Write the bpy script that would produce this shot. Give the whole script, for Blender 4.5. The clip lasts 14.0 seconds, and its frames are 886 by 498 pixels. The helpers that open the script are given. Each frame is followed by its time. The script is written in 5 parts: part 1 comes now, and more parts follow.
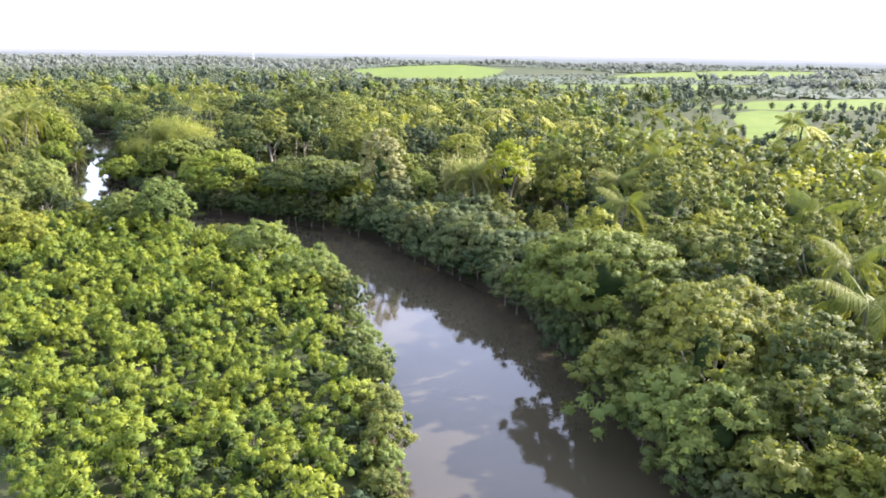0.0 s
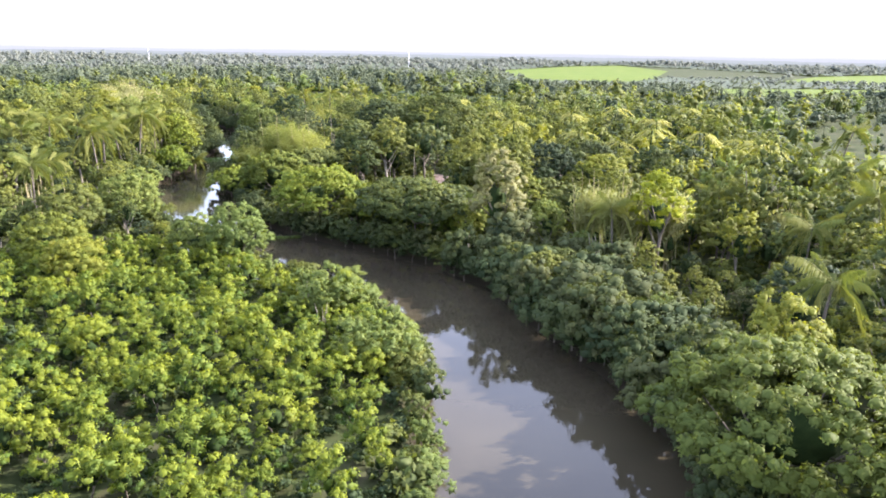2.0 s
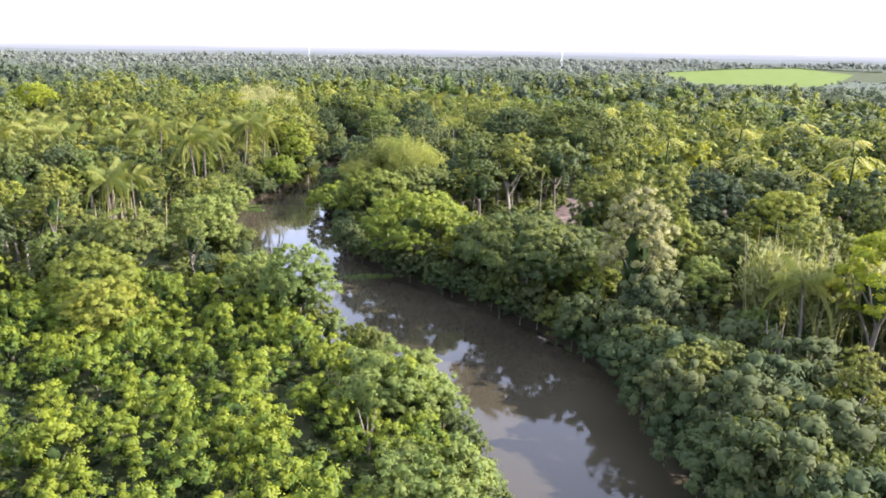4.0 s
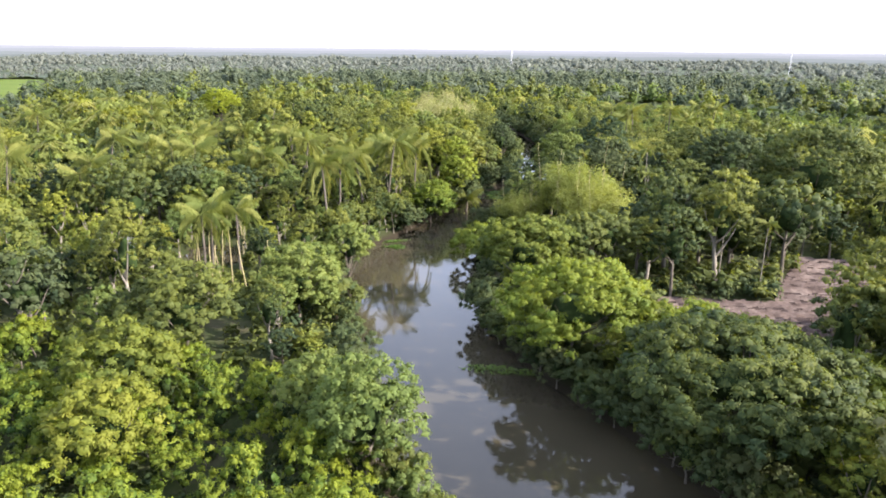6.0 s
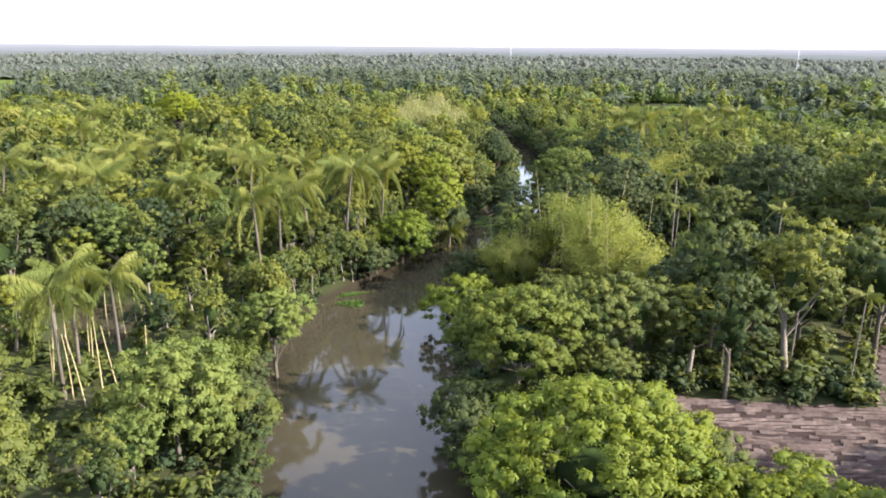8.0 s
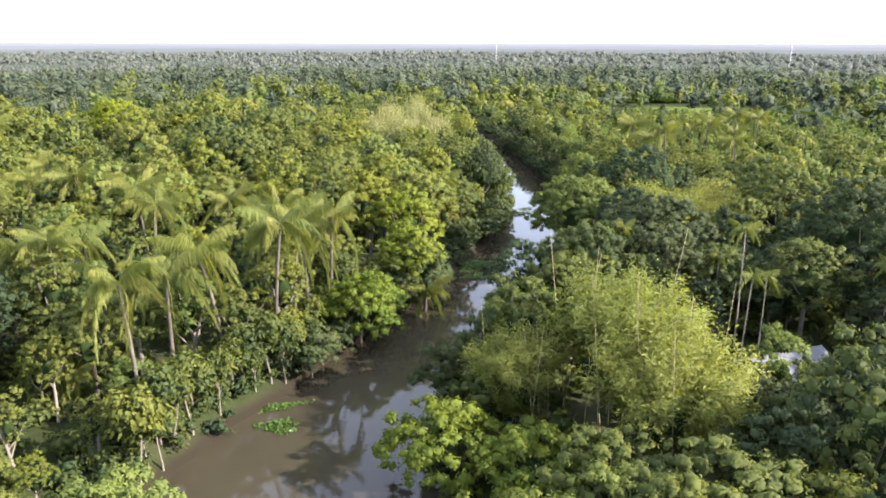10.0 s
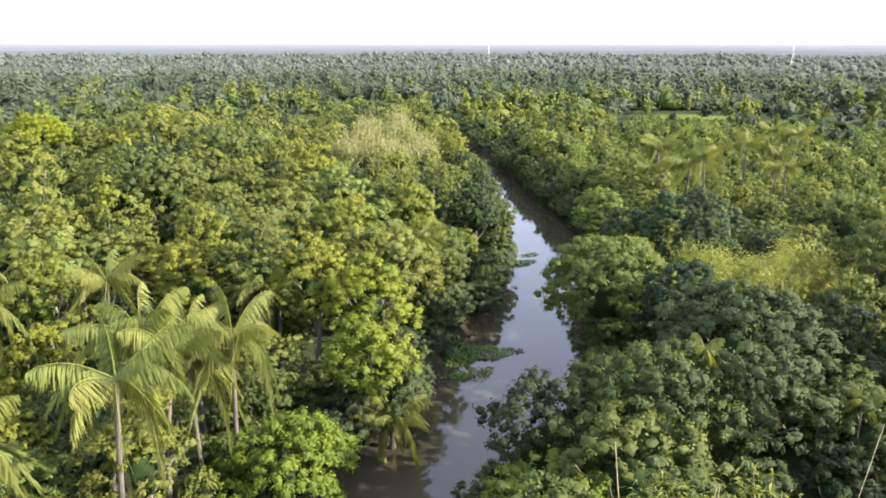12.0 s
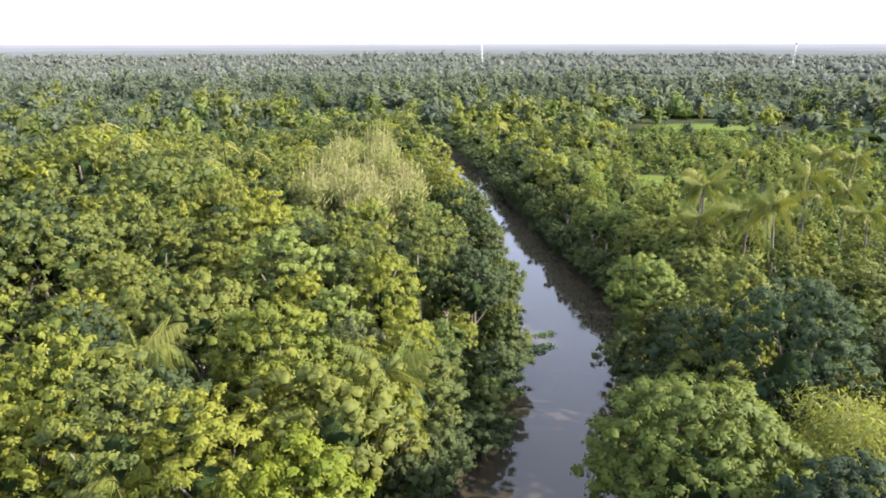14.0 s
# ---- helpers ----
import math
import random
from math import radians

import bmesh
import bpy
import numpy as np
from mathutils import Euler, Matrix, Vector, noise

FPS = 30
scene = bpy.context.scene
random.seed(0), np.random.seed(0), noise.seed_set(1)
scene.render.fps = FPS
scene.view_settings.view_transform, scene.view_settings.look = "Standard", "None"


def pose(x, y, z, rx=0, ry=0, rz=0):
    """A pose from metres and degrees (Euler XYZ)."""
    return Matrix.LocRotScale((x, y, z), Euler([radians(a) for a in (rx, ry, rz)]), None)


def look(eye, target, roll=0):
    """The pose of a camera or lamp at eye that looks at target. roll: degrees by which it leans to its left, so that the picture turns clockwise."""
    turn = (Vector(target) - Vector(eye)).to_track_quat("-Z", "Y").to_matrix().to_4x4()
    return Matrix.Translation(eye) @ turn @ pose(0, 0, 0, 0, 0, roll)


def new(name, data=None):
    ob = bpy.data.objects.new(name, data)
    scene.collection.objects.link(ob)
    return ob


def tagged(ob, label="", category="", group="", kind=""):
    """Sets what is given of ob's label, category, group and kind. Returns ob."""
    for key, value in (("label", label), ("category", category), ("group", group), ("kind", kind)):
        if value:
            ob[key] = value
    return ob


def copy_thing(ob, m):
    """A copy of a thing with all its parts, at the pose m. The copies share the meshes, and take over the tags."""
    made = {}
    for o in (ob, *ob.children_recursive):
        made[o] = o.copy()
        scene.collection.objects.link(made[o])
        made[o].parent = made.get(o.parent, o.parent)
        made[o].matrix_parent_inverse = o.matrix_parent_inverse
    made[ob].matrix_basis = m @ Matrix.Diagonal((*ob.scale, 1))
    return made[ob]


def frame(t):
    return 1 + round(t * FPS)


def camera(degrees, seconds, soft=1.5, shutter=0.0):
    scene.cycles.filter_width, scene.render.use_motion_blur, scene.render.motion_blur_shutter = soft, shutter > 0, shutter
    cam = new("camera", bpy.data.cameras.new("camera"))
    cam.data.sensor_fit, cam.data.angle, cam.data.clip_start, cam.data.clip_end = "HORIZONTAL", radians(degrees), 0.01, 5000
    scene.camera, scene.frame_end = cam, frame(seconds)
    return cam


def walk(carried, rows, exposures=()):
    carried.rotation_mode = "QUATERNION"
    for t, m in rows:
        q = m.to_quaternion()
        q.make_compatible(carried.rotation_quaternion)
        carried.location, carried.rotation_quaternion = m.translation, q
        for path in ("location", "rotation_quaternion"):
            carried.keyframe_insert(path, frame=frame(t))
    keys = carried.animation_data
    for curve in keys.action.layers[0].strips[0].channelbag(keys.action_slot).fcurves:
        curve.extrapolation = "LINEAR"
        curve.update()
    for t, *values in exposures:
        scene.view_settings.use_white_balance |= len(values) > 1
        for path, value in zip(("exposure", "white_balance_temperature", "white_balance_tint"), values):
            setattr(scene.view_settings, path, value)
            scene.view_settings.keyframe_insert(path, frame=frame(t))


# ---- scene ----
cam = camera(63.6, 14.0, 1.8)
# seconds, x, y, z, yaw, pitch, roll
ROWS = [
    (0.0, 0.23, -0.24, 31.13, -0.17, -15.47, 0.87),
    (0.5, 1.32, 5.92, 31.22, 2.95, -15.53, 0.86),
    (1.0, 2.13, 12.16, 31.36, 6.00, -15.60, 0.83),
    (1.5, 2.64, 18.33, 31.46, 8.99, -15.63, 0.94),
    (2.0, 2.99, 24.56, 31.57, 11.99, -15.65, 0.94),
    (2.5, 3.00, 30.59, 31.69, 14.91, -15.69, 0.91),
    (3.0, 2.51, 36.65, 31.67, 17.88, -15.68, 0.91),
    (3.5, 1.68, 42.85, 31.79, 20.93, -15.73, 0.98),
    (4.0, 0.62, 49.09, 31.90, 24.00, -15.76, 0.93),
    (4.2, 0.08, 51.47, 31.94, 25.21, -15.76, 0.92),
    (6.4, -12.49, 82.95, 32.22, 41.01, -15.71, 0.57),
    (6.5, -13.17, 84.09, 32.21, 40.95, -15.70, 0.55),
    (7.0, -16.94, 90.09, 32.27, 40.60, -15.77, 0.50),
    (7.5, -21.05, 96.11, 32.29, 40.31, -15.84, 0.49),
    (8.0, -25.20, 102.03, 32.23, 40.04, -15.90, 0.40),
    (10.5, -48.33, 132.74, 32.65, 38.76, -16.19, 0.03),
    (11.0, -52.77, 138.91, 32.80, 38.62, -16.15, -0.02),
    (11.5, -57.16, 145.09, 32.87, 38.52, -16.10, -0.02),
    (12.0, -61.63, 151.12, 33.11, 38.36, -16.10, 0.05),
    (12.5, -66.14, 157.05, 33.53, 38.18, -16.14, 0.07),
    (13.0, -70.50, 162.87, 33.89, 38.05, -16.12, 0.09),
    (13.5, -74.89, 168.71, 34.35, 37.91, -16.12, 0.05),
    (14.0, -79.30, 174.54, 34.82, 37.79, -16.15, -0.08),
]
walk(cam, [(t, pose(x, y, z, 0, 0, yaw) @ pose(0, 0, 0, 90 + pitch) @ pose(0, 0, 0, 0, 0, roll)) for t, x, y, z, yaw, pitch, roll in ROWS],
     exposures=[(0.0, 2.58, 6150, 25), (4.0, 2.37, 6150, 25), (6.5, 2.09, 6300, 20), (7.5, 2.03, 6300, 20), (8.5, 2.03, 6300, 20), (10.5, 2.2, 6300, 21), (11.5, 2.12, 6300, 21), (12.0, 2.14, 6300, 21), (12.5, 2.25, 6300, 21), (13.0, 2.25, 6300, 21), (14.0, 2.1, 6300, 21)])

# ---- light ----
SUN_AZ, SUN_EL = 66.0, 30.0
world = bpy.data.worlds.new("sky")
scene.world = world
world.use_nodes = True
wn = world.node_tree.nodes
sky = wn.new("ShaderNodeTexSky")
sky.sky_type, sky.sun_disc = "NISHITA", False
sky.sun_elevation, sky.sun_rotation = radians(SUN_EL), radians(SUN_AZ)
sky.air_density, sky.dust_density, sky.ozone_density = 1.0, 1.0, 1.0
wn["Background"].inputs["Strength"].default_value = 0.145
veil = wn.new("ShaderNodeMix")
veil.data_type = "RGBA"
veil.inputs["Factor"].default_value = 0.45
veil.inputs["B"].default_value = (4.8, 5.15, 5.6, 1)
world.node_tree.links.new(sky.outputs[0], veil.inputs["A"])
world.node_tree.links.new(veil.outputs["Result"], wn["Background"].inputs["Color"])

sun = new("sun", bpy.data.lights.new("sun", "SUN"))
sun.data.energy, sun.data.angle, sun.data.color = 4.1, radians(0.6), (1.0, 0.93, 0.80)
sun_dir = Vector((math.sin(radians(SUN_AZ)) * math.cos(radians(SUN_EL)), math.cos(radians(SUN_AZ)) * math.cos(radians(SUN_EL)), math.sin(radians(SUN_EL))))
sun.matrix_world = look(sun_dir * 400, (0, 0, 0))


# ---- materials ----
def nodes_of(name):
    m = bpy.data.materials.new(name)
    m.use_nodes = True
    return m, m.node_tree.nodes, m.node_tree.links.new


def ramp(n, stops):
    r = n.new("ShaderNodeValToRGB")
    els = r.color_ramp.elements
    while len(els) < len(stops):
        els.new(0.5)
    for e, (p, c) in zip(els, stops):
        e.position, e.color = p, (*c, 1)
    return r


def math_node(n, link, op, a, b):
    m = n.new("ShaderNodeMath")
    m.operation = op
    for i, v in enumerate((a, b)):
        if isinstance(v, (int, float)):
            m.inputs[i].default_value = v
        else:
            link(v, m.inputs[i])
    return m.outputs[0]


def leaf_material(name, dark, mid, light, through_part=0.36, gloss=0.7, young=(0.20, 0.21, 0.03), glow=(1.5, 1.45, 0.6)):
    """Foliage: each tree, each clump and each leaf has its own green; young yellows fresh shoots and paints in sunlit
    tops.
    """
    m, n, link = nodes_of(name)
    info, geo, tint, shoot = n.new("ShaderNodeObjectInfo"), n.new("ShaderNodeNewGeometry"), n.new("ShaderNodeAttribute"), n.new("ShaderNodeAttribute")
    tint.attribute_name, shoot.attribute_name = "tint", "young"
    a = math_node(n, link, "MULTIPLY", info.outputs["Random"], 0.50)
    b = math_node(n, link, "MULTIPLY", tint.outputs["Fac"], 0.34)
    c = math_node(n, link, "MULTIPLY", geo.outputs["Random Per Island"], 0.08)
    fac = math_node(n, link, "ADD", math_node(n, link, "ADD", a, b), c)
    r = ramp(n, [(0.1, dark), (0.5, mid), (0.9, light)])
    link(fac, r.inputs[0])
    mix = n.new("ShaderNodeMix")
    mix.data_type = "RGBA"
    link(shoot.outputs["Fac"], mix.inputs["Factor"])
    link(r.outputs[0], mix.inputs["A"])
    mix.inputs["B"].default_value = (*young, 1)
    p = n["Principled BSDF"]
    link(mix.outputs["Result"], p.inputs["Base Color"])
    p.inputs["Roughness"].default_value = gloss
    p.inputs["Specular IOR Level"].default_value = 0.22
    t = n.new("ShaderNodeBsdfTranslucent")
    warm = n.new("ShaderNodeMix")
    warm.data_type, warm.blend_type = "RGBA", "MULTIPLY"
    warm.inputs["Factor"].default_value = 1.0
    link(mix.outputs["Result"], warm.inputs["A"])
    warm.inputs["B"].default_value = (*glow, 1)
    link(warm.outputs["Result"], t.inputs["Color"])
    s = n.new("ShaderNodeMixShader")
    s.inputs[0].default_value = through_part
    link(p.outputs[0], s.inputs[1])
    link(t.outputs[0], s.inputs[2])
    link(s.outputs[0], n["Material Output"].inputs["Surface"])
    return m


def rough_material(name, stops, scale, rough=0.9, bump=0.3, stretch=(1, 1, 1), detail=8):
    """A dull surface whose colour wanders at two scales, with fine relief."""
    m, n, link = nodes_of(name)
    co, mp = n.new("ShaderNodeTexCoord"), n.new("ShaderNodeMapping")
    mp.inputs["Scale"].default_value = stretch
    link(co.outputs["Object"], mp.inputs["Vector"])
    big, fine = n.new("ShaderNodeTexNoise"), n.new("ShaderNodeTexNoise")
    for t, s in ((big, scale), (fine, scale * 9)):
        t.inputs["Scale"].default_value, t.inputs["Detail"].default_value = s, detail
        link(mp.outputs[0], t.inputs["Vector"])
    f = math_node(n, link, "ADD", math_node(n, link, "MULTIPLY", big.outputs["Fac"], 0.6), math_node(n, link, "MULTIPLY", fine.outputs["Fac"], 0.4))
    r = ramp(n, stops)
    link(f, r.inputs[0])
    p = n["Principled BSDF"]
    link(r.outputs[0], p.inputs["Base Color"])
    p.inputs["Roughness"].default_value = rough
    p.inputs["Specular IOR Level"].default_value = 0.06
    bm_node = n.new("ShaderNodeBump")
    bm_node.inputs["Strength"].default_value = bump
    link(fine.outputs["Fac"], bm_node.inputs["Height"])
    link(bm_node.outputs[0], p.inputs["Normal"])
    return m


LEAF_ORCHARD = leaf_material("orchard leaves", (0.034, 0.076, 0.012), (0.088, 0.13, 0.013), (0.16, 0.175, 0.016), 0.38, 0.65, (0.165, 0.196, 0.014))
LEAF_BROAD = leaf_material("broad leaves", (0.03, 0.052, 0.019), (0.078, 0.098, 0.021), (0.145, 0.153, 0.026), 0.36, 0.7, (0.165, 0.177, 0.024))
LEAF_OLIVE = leaf_material("olive leaves", (0.065, 0.094, 0.017), (0.122, 0.145, 0.018), (0.178, 0.185, 0.026), 0.38, 0.7, (0.19, 0.198, 0.024))
LEAF_DARK = leaf_material("bank shrub leaves and canopy gap shade", (0.028, 0.05, 0.021), (0.04, 0.06, 0.024), (0.064, 0.081, 0.028), 0.3, 0.85)
LEAF_GREY = leaf_material("greyish leaves", (0.037, 0.055, 0.022), (0.05, 0.064, 0.026), (0.073, 0.084, 0.032), 0.3, 0.85)
LEAF_FRESH = leaf_material("fresh green leaves", (0.058, 0.10, 0.016), (0.098, 0.14, 0.017), (0.14, 0.172, 0.019), 0.38, 0.65, (0.17, 0.19, 0.015))
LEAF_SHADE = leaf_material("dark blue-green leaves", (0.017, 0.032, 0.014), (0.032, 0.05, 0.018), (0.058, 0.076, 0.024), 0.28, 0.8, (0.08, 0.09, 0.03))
LEAF_DOME = leaf_material("olive dome leaves", (0.062, 0.092, 0.02), (0.094, 0.122, 0.022), (0.13, 0.148, 0.026), 0.34, 0.7, (0.168, 0.17, 0.022))
LEAF_LIGHT = leaf_material("light feathery leaves", (0.065, 0.10, 0.028), (0.105, 0.145, 0.034), (0.155, 0.18, 0.04), 0.38)
LEAF_BAMBOO = leaf_material("bamboo leaves", (0.12, 0.155, 0.036), (0.18, 0.205, 0.048), (0.245, 0.25, 0.07), 0.42, 0.7, (0.25, 0.24, 0.06))
LEAF_REED = leaf_material("pale dry bamboo leaves", (0.165, 0.19, 0.062), (0.215, 0.235, 0.085), (0.27, 0.275, 0.115), 0.42, 0.7, (0.26, 0.26, 0.1), (1.3, 1.25, 0.8))
LEAF_PALM = leaf_material("palm leaflets", (0.07, 0.10, 0.022), (0.13, 0.15, 0.03), (0.20, 0.20, 0.055), 0.32, 0.68)
LEAF_YELLOW = leaf_material("yellow-green leaves", (0.14, 0.18, 0.012), (0.19, 0.22, 0.013), (0.24, 0.255, 0.016), 0.42)
LEAF_CREAM = leaf_material("cream blossom and leaves", (0.12, 0.13, 0.045), (0.17, 0.17, 0.07), (0.23, 0.22, 0.1), 0.3)
# Distance haze is put into these two leaf colours: paler and bluer.
LEAF_BEYOND = leaf_material("half-hazed woodland leaves", (0.06, 0.08, 0.05), (0.104, 0.124, 0.07), (0.165, 0.18, 0.092), 0.34, 0.8, (0.14, 0.16, 0.06), (1.3, 1.3, 0.9))
LEAF_FAR = leaf_material("haze-tinted far wood leaves", (0.092, 0.107, 0.09), (0.112, 0.126, 0.102), (0.135, 0.148, 0.118), 0.34, 0.85, (0.16, 0.175, 0.12), (1.2, 1.2, 1.1))
# Dark crown hearts: the shade inside the foliage is put into this colour.
SHADE_TWIG = rough_material("inner twigs, crown shade painted in", [(0.3, (0.012, 0.022, 0.007)), (0.7, (0.026, 0.042, 0.012))], 1.5, 0.95, 0.4)
BARK = rough_material("grey bark", [(0.3, (0.05, 0.043, 0.034)), (0.7, (0.16, 0.14, 0.112))], 3.0, 0.9, 0.5, (1, 1, 0.25))
BARK_PALE = rough_material("pale bark", [(0.3, (0.11, 0.098, 0.078)), (0.7, (0.26, 0.235, 0.19))], 3.0, 0.9, 0.4, (1, 1, 0.3))
CULM = rough_material("dry bamboo culm", [(0.3, (0.22, 0.19, 0.09)), (0.7, (0.42, 0.36, 0.2))], 2.0, 0.6, 0.1)
SOIL = rough_material("woodland floor", [(0.3, (0.018, 0.026, 0.01)), (0.5, (0.034, 0.044, 0.016)), (0.7, (0.06, 0.052, 0.032))], 0.12, 0.95, 0.6)
def wet_edge(m, low, high, colour):
    """Bare wet mud where the ground dips to the water."""
    n, link = m.node_tree.nodes, m.node_tree.links.new
    geo, split, rng_node, mix = n.new("ShaderNodeNewGeometry"), n.new("ShaderNodeSeparateXYZ"), n.new("ShaderNodeMapRange"), n.new("ShaderNodeMix")
    mix.data_type = "RGBA"
    link(geo.outputs["Position"], split.inputs[0])
    link(split.outputs["Z"], rng_node.inputs["Value"])
    rng_node.inputs["From Min"].default_value, rng_node.inputs["From Max"].default_value = low, high
    base = n["Principled BSDF"].inputs["Base Color"]
    old = base.links[0].from_socket
    link(rng_node.outputs[0], mix.inputs["Factor"])
    mix.inputs["A"].default_value = (*colour, 1)
    link(old, mix.inputs["B"])
    link(mix.outputs["Result"], base)


wet_edge(SOIL, 0.4, 1.2, (0.024, 0.02, 0.013))


# ---- mesh tools ----
class Shape:
    """Vertices, faces of three or four corners, material slots and two leaf values, gathered as arrays."""

    def __init__(self):
        self.v, self.f, self.m, self.t, self.y, self.nm, self.n = [], [], [], [], [], [], 0

    def add(self, v, f, slot=0, tint=0.5, young=0.0, soft=None):
        v, f = np.asarray(v, float), np.asarray(f, int)
        self.v.append(v)
        self.f.append(np.where(f < 0, -1, f + self.n))
        self.m.append(np.full(len(f), slot))
        self.t.append(np.broadcast_to(tint, len(v)).astype(float))
        self.y.append(np.broadcast_to(young, len(v)).astype(float))
        self.nm.append(np.zeros((len(v), 3)) if soft is None else soft)
        self.n += len(v)
        return self

    def arrays(self):
        return tuple(np.concatenate(a) for a in (self.v, self.f, self.m, self.t, self.y, self.nm))

    def put(self, arrays, place, turn, size, tint=None):
        """Adds another shape's arrays, turned about z, scaled and moved."""
        v, f, m, t, y, nm = arrays
        c, s = math.cos(turn), math.sin(turn)
        w = np.c_[v[:, 0] * c - v[:, 1] * s, v[:, 0] * s + v[:, 1] * c, v[:, 2]] * size + place
        self.v.append(w)
        self.f.append(np.where(f < 0, -1, f + self.n))
        self.m.append(m)
        self.t.append(t if tint is None else 0.4 * t + 0.6 * tint)
        self.y.append(y)
        self.nm.append(np.c_[nm[:, 0] * c - nm[:, 1] * s, nm[:, 0] * s + nm[:, 1] * c, nm[:, 2]])
        self.n += len(v)

    def mesh(self, name, materials, smooth=False):
        v, f, m, t, y, nm = self.arrays()
        me = bpy.data.meshes.new(name)
        corners = (f >= 0).sum(axis=1)
        me.vertices.add(len(v))
        me.vertices.foreach_set("co", v.ravel().astype(np.float32))
        me.loops.add(int(corners.sum()))
        me.loops.foreach_set("vertex_index", f[f >= 0].astype(np.int32))
        me.polygons.add(len(f))
        me.polygons.foreach_set("loop_start", np.r_[0, np.cumsum(corners)[:-1]].astype(np.int32))
        me.polygons.foreach_set("material_index", m.astype(np.int32))
        me.polygons.foreach_set("use_smooth", np.full(len(f), smooth))
        for key, values in (("tint", t), ("young", y)):
            me.attributes.new(key, "FLOAT", "POINT").data.foreach_set("value", values.astype(np.float32))
        for mat in materials:
            me.materials.append(mat)
        me.update(calc_edges=True)
        if np.abs(nm).max() > 0:
            me.polygons.foreach_set("use_smooth", np.full(len(f), True))
            me.normals_split_custom_set_from_vertices(nm)
        return me


def quads(n):
    return np.arange(4 * n).reshape(n, 4)


def tube(points, radii, sides=6):
    """A tapering limb through points."""
    p = np.asarray(points, float)
    d = np.gradient(p, axis=0)
    d /= np.linalg.norm(d, axis=1)[:, None] + 1e-9
    side = np.cross(d, (0.31, 0.9, 0.13))
    side /= np.linalg.norm(side, axis=1)[:, None] + 1e-9
    up = np.cross(d, side)
    a = np.arange(sides) * 2 * math.pi / sides
    v = (p[:, None] + np.asarray(radii)[:, None, None] * (np.cos(a)[None, :, None] * side[:, None] + np.sin(a)[None, :, None] * up[:, None])).reshape(-1, 3)
    f = [(i * sides + j, i * sides + (j + 1) % sides, (i + 1) * sides + (j + 1) % sides, (i + 1) * sides + j) for i in range(len(p) - 1) for j in range(sides)]
    return v, f


def ball(detail):
    bm = bmesh.new()
    bmesh.ops.create_icosphere(bm, subdivisions=detail, radius=1)
    v = np.array([x.co for x in bm.verts])
    f = np.array([[x.index for x in q.verts] + [-1] for q in bm.faces])
    bm.free()
    return v, f


BALLS = {d: ball(d) for d in (1, 2)}


def unit(a):
    return a / (np.linalg.norm(a, axis=-1, keepdims=True) + 1e-9)


def leaves(shape, rng, centre, radii, count, length, width, droop=0.35, tint=0.5, young=0.0, slot=0, low=-0.5):
    """Leaves standing out of an egg-shaped clump, thickest on its upper side."""
    u = unit(rng.normal(size=(int(count * 1.8) + 4, 3)))
    u = u[(u[:, 2] > low) & (rng.random(len(u)) < 0.62 + 0.38 * u[:, 2])][:count]
    k = len(u)
    p = centre + u * radii * rng.uniform(0.66, 1.08, (k, 1))
    out = unit(u / radii)
    normal = unit(out + rng.normal(scale=0.42, size=(k, 3)) + (0, 0, 0.3))
    normal *= np.where((normal * out).sum(axis=1, keepdims=True) < 0, -1, 1)
    d = unit(np.cross(normal, rng.normal(size=(k, 3))) + 0.45 * u + (0, 0, -droop))
    s = unit(np.cross(d, normal))
    ln = length * rng.uniform(0.6, 1.4, (k, 1))
    w = width * rng.uniform(0.7, 1.3, (k, 1))
    mid = p + d * ln * 0.45
    tip = p + d * ln - (0, 0, 1) * ln * 0.22
    v = np.stack([p, mid + s * w, tip, mid - s * w], axis=1).reshape(-1, 3)
    # upper leaves yellower: young shoots, with sunlight from above put into the colour
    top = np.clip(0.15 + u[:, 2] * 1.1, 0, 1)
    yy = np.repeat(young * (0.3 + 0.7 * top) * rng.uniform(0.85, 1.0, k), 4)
    soft = np.repeat(unit(0.8 * out + 0.24 * normal + (0, 0, 0.1)), 4, axis=0)
    shape.add(v, quads(k), slot, np.repeat(tint + rng.uniform(-0.09, 0.09, k), 4), yy, soft)


def core(shape, rng, centre, radii, detail=1, tint=0.2, slot=0):
    v, f = BALLS[detail]
    shape.add(centre + v * radii * rng.uniform(0.62, 1.15, (len(v), 1)), f, slot, tint, 0.0, unit(unit(v / radii) + rng.normal(scale=0.45, size=v.shape)))


def clumps_of(rng, height, width, base, number, flat=0.62, spread=1.0, tight=0.5):
    """Centres and radii of the clumps of a crown: an uneven heap over an egg."""
    out, cz, hz = [], (height + base) / 2, (height - base) / 2
    for k in range(number):
        z = 1 - 1.55 * (k + 0.5) / number
        a = k * 2.39996 + rng.uniform(-0.4, 0.4)
        r = math.sqrt(max(0, 1 - z * z)) * spread
        q = width * 0.5 * rng.uniform(tight, 0.95)
        size = width * rng.uniform(0.12, 0.28) * min(1.35, (15 / number) ** 0.5) * (1.08 if tight > 0.6 else 1.0)
        out.append((np.array([math.cos(a) * r * q, math.sin(a) * r * q, cz + z * hz * 0.78]), np.array([size, size, size * flat * rng.uniform(0.85, 1.2)])))
    return out


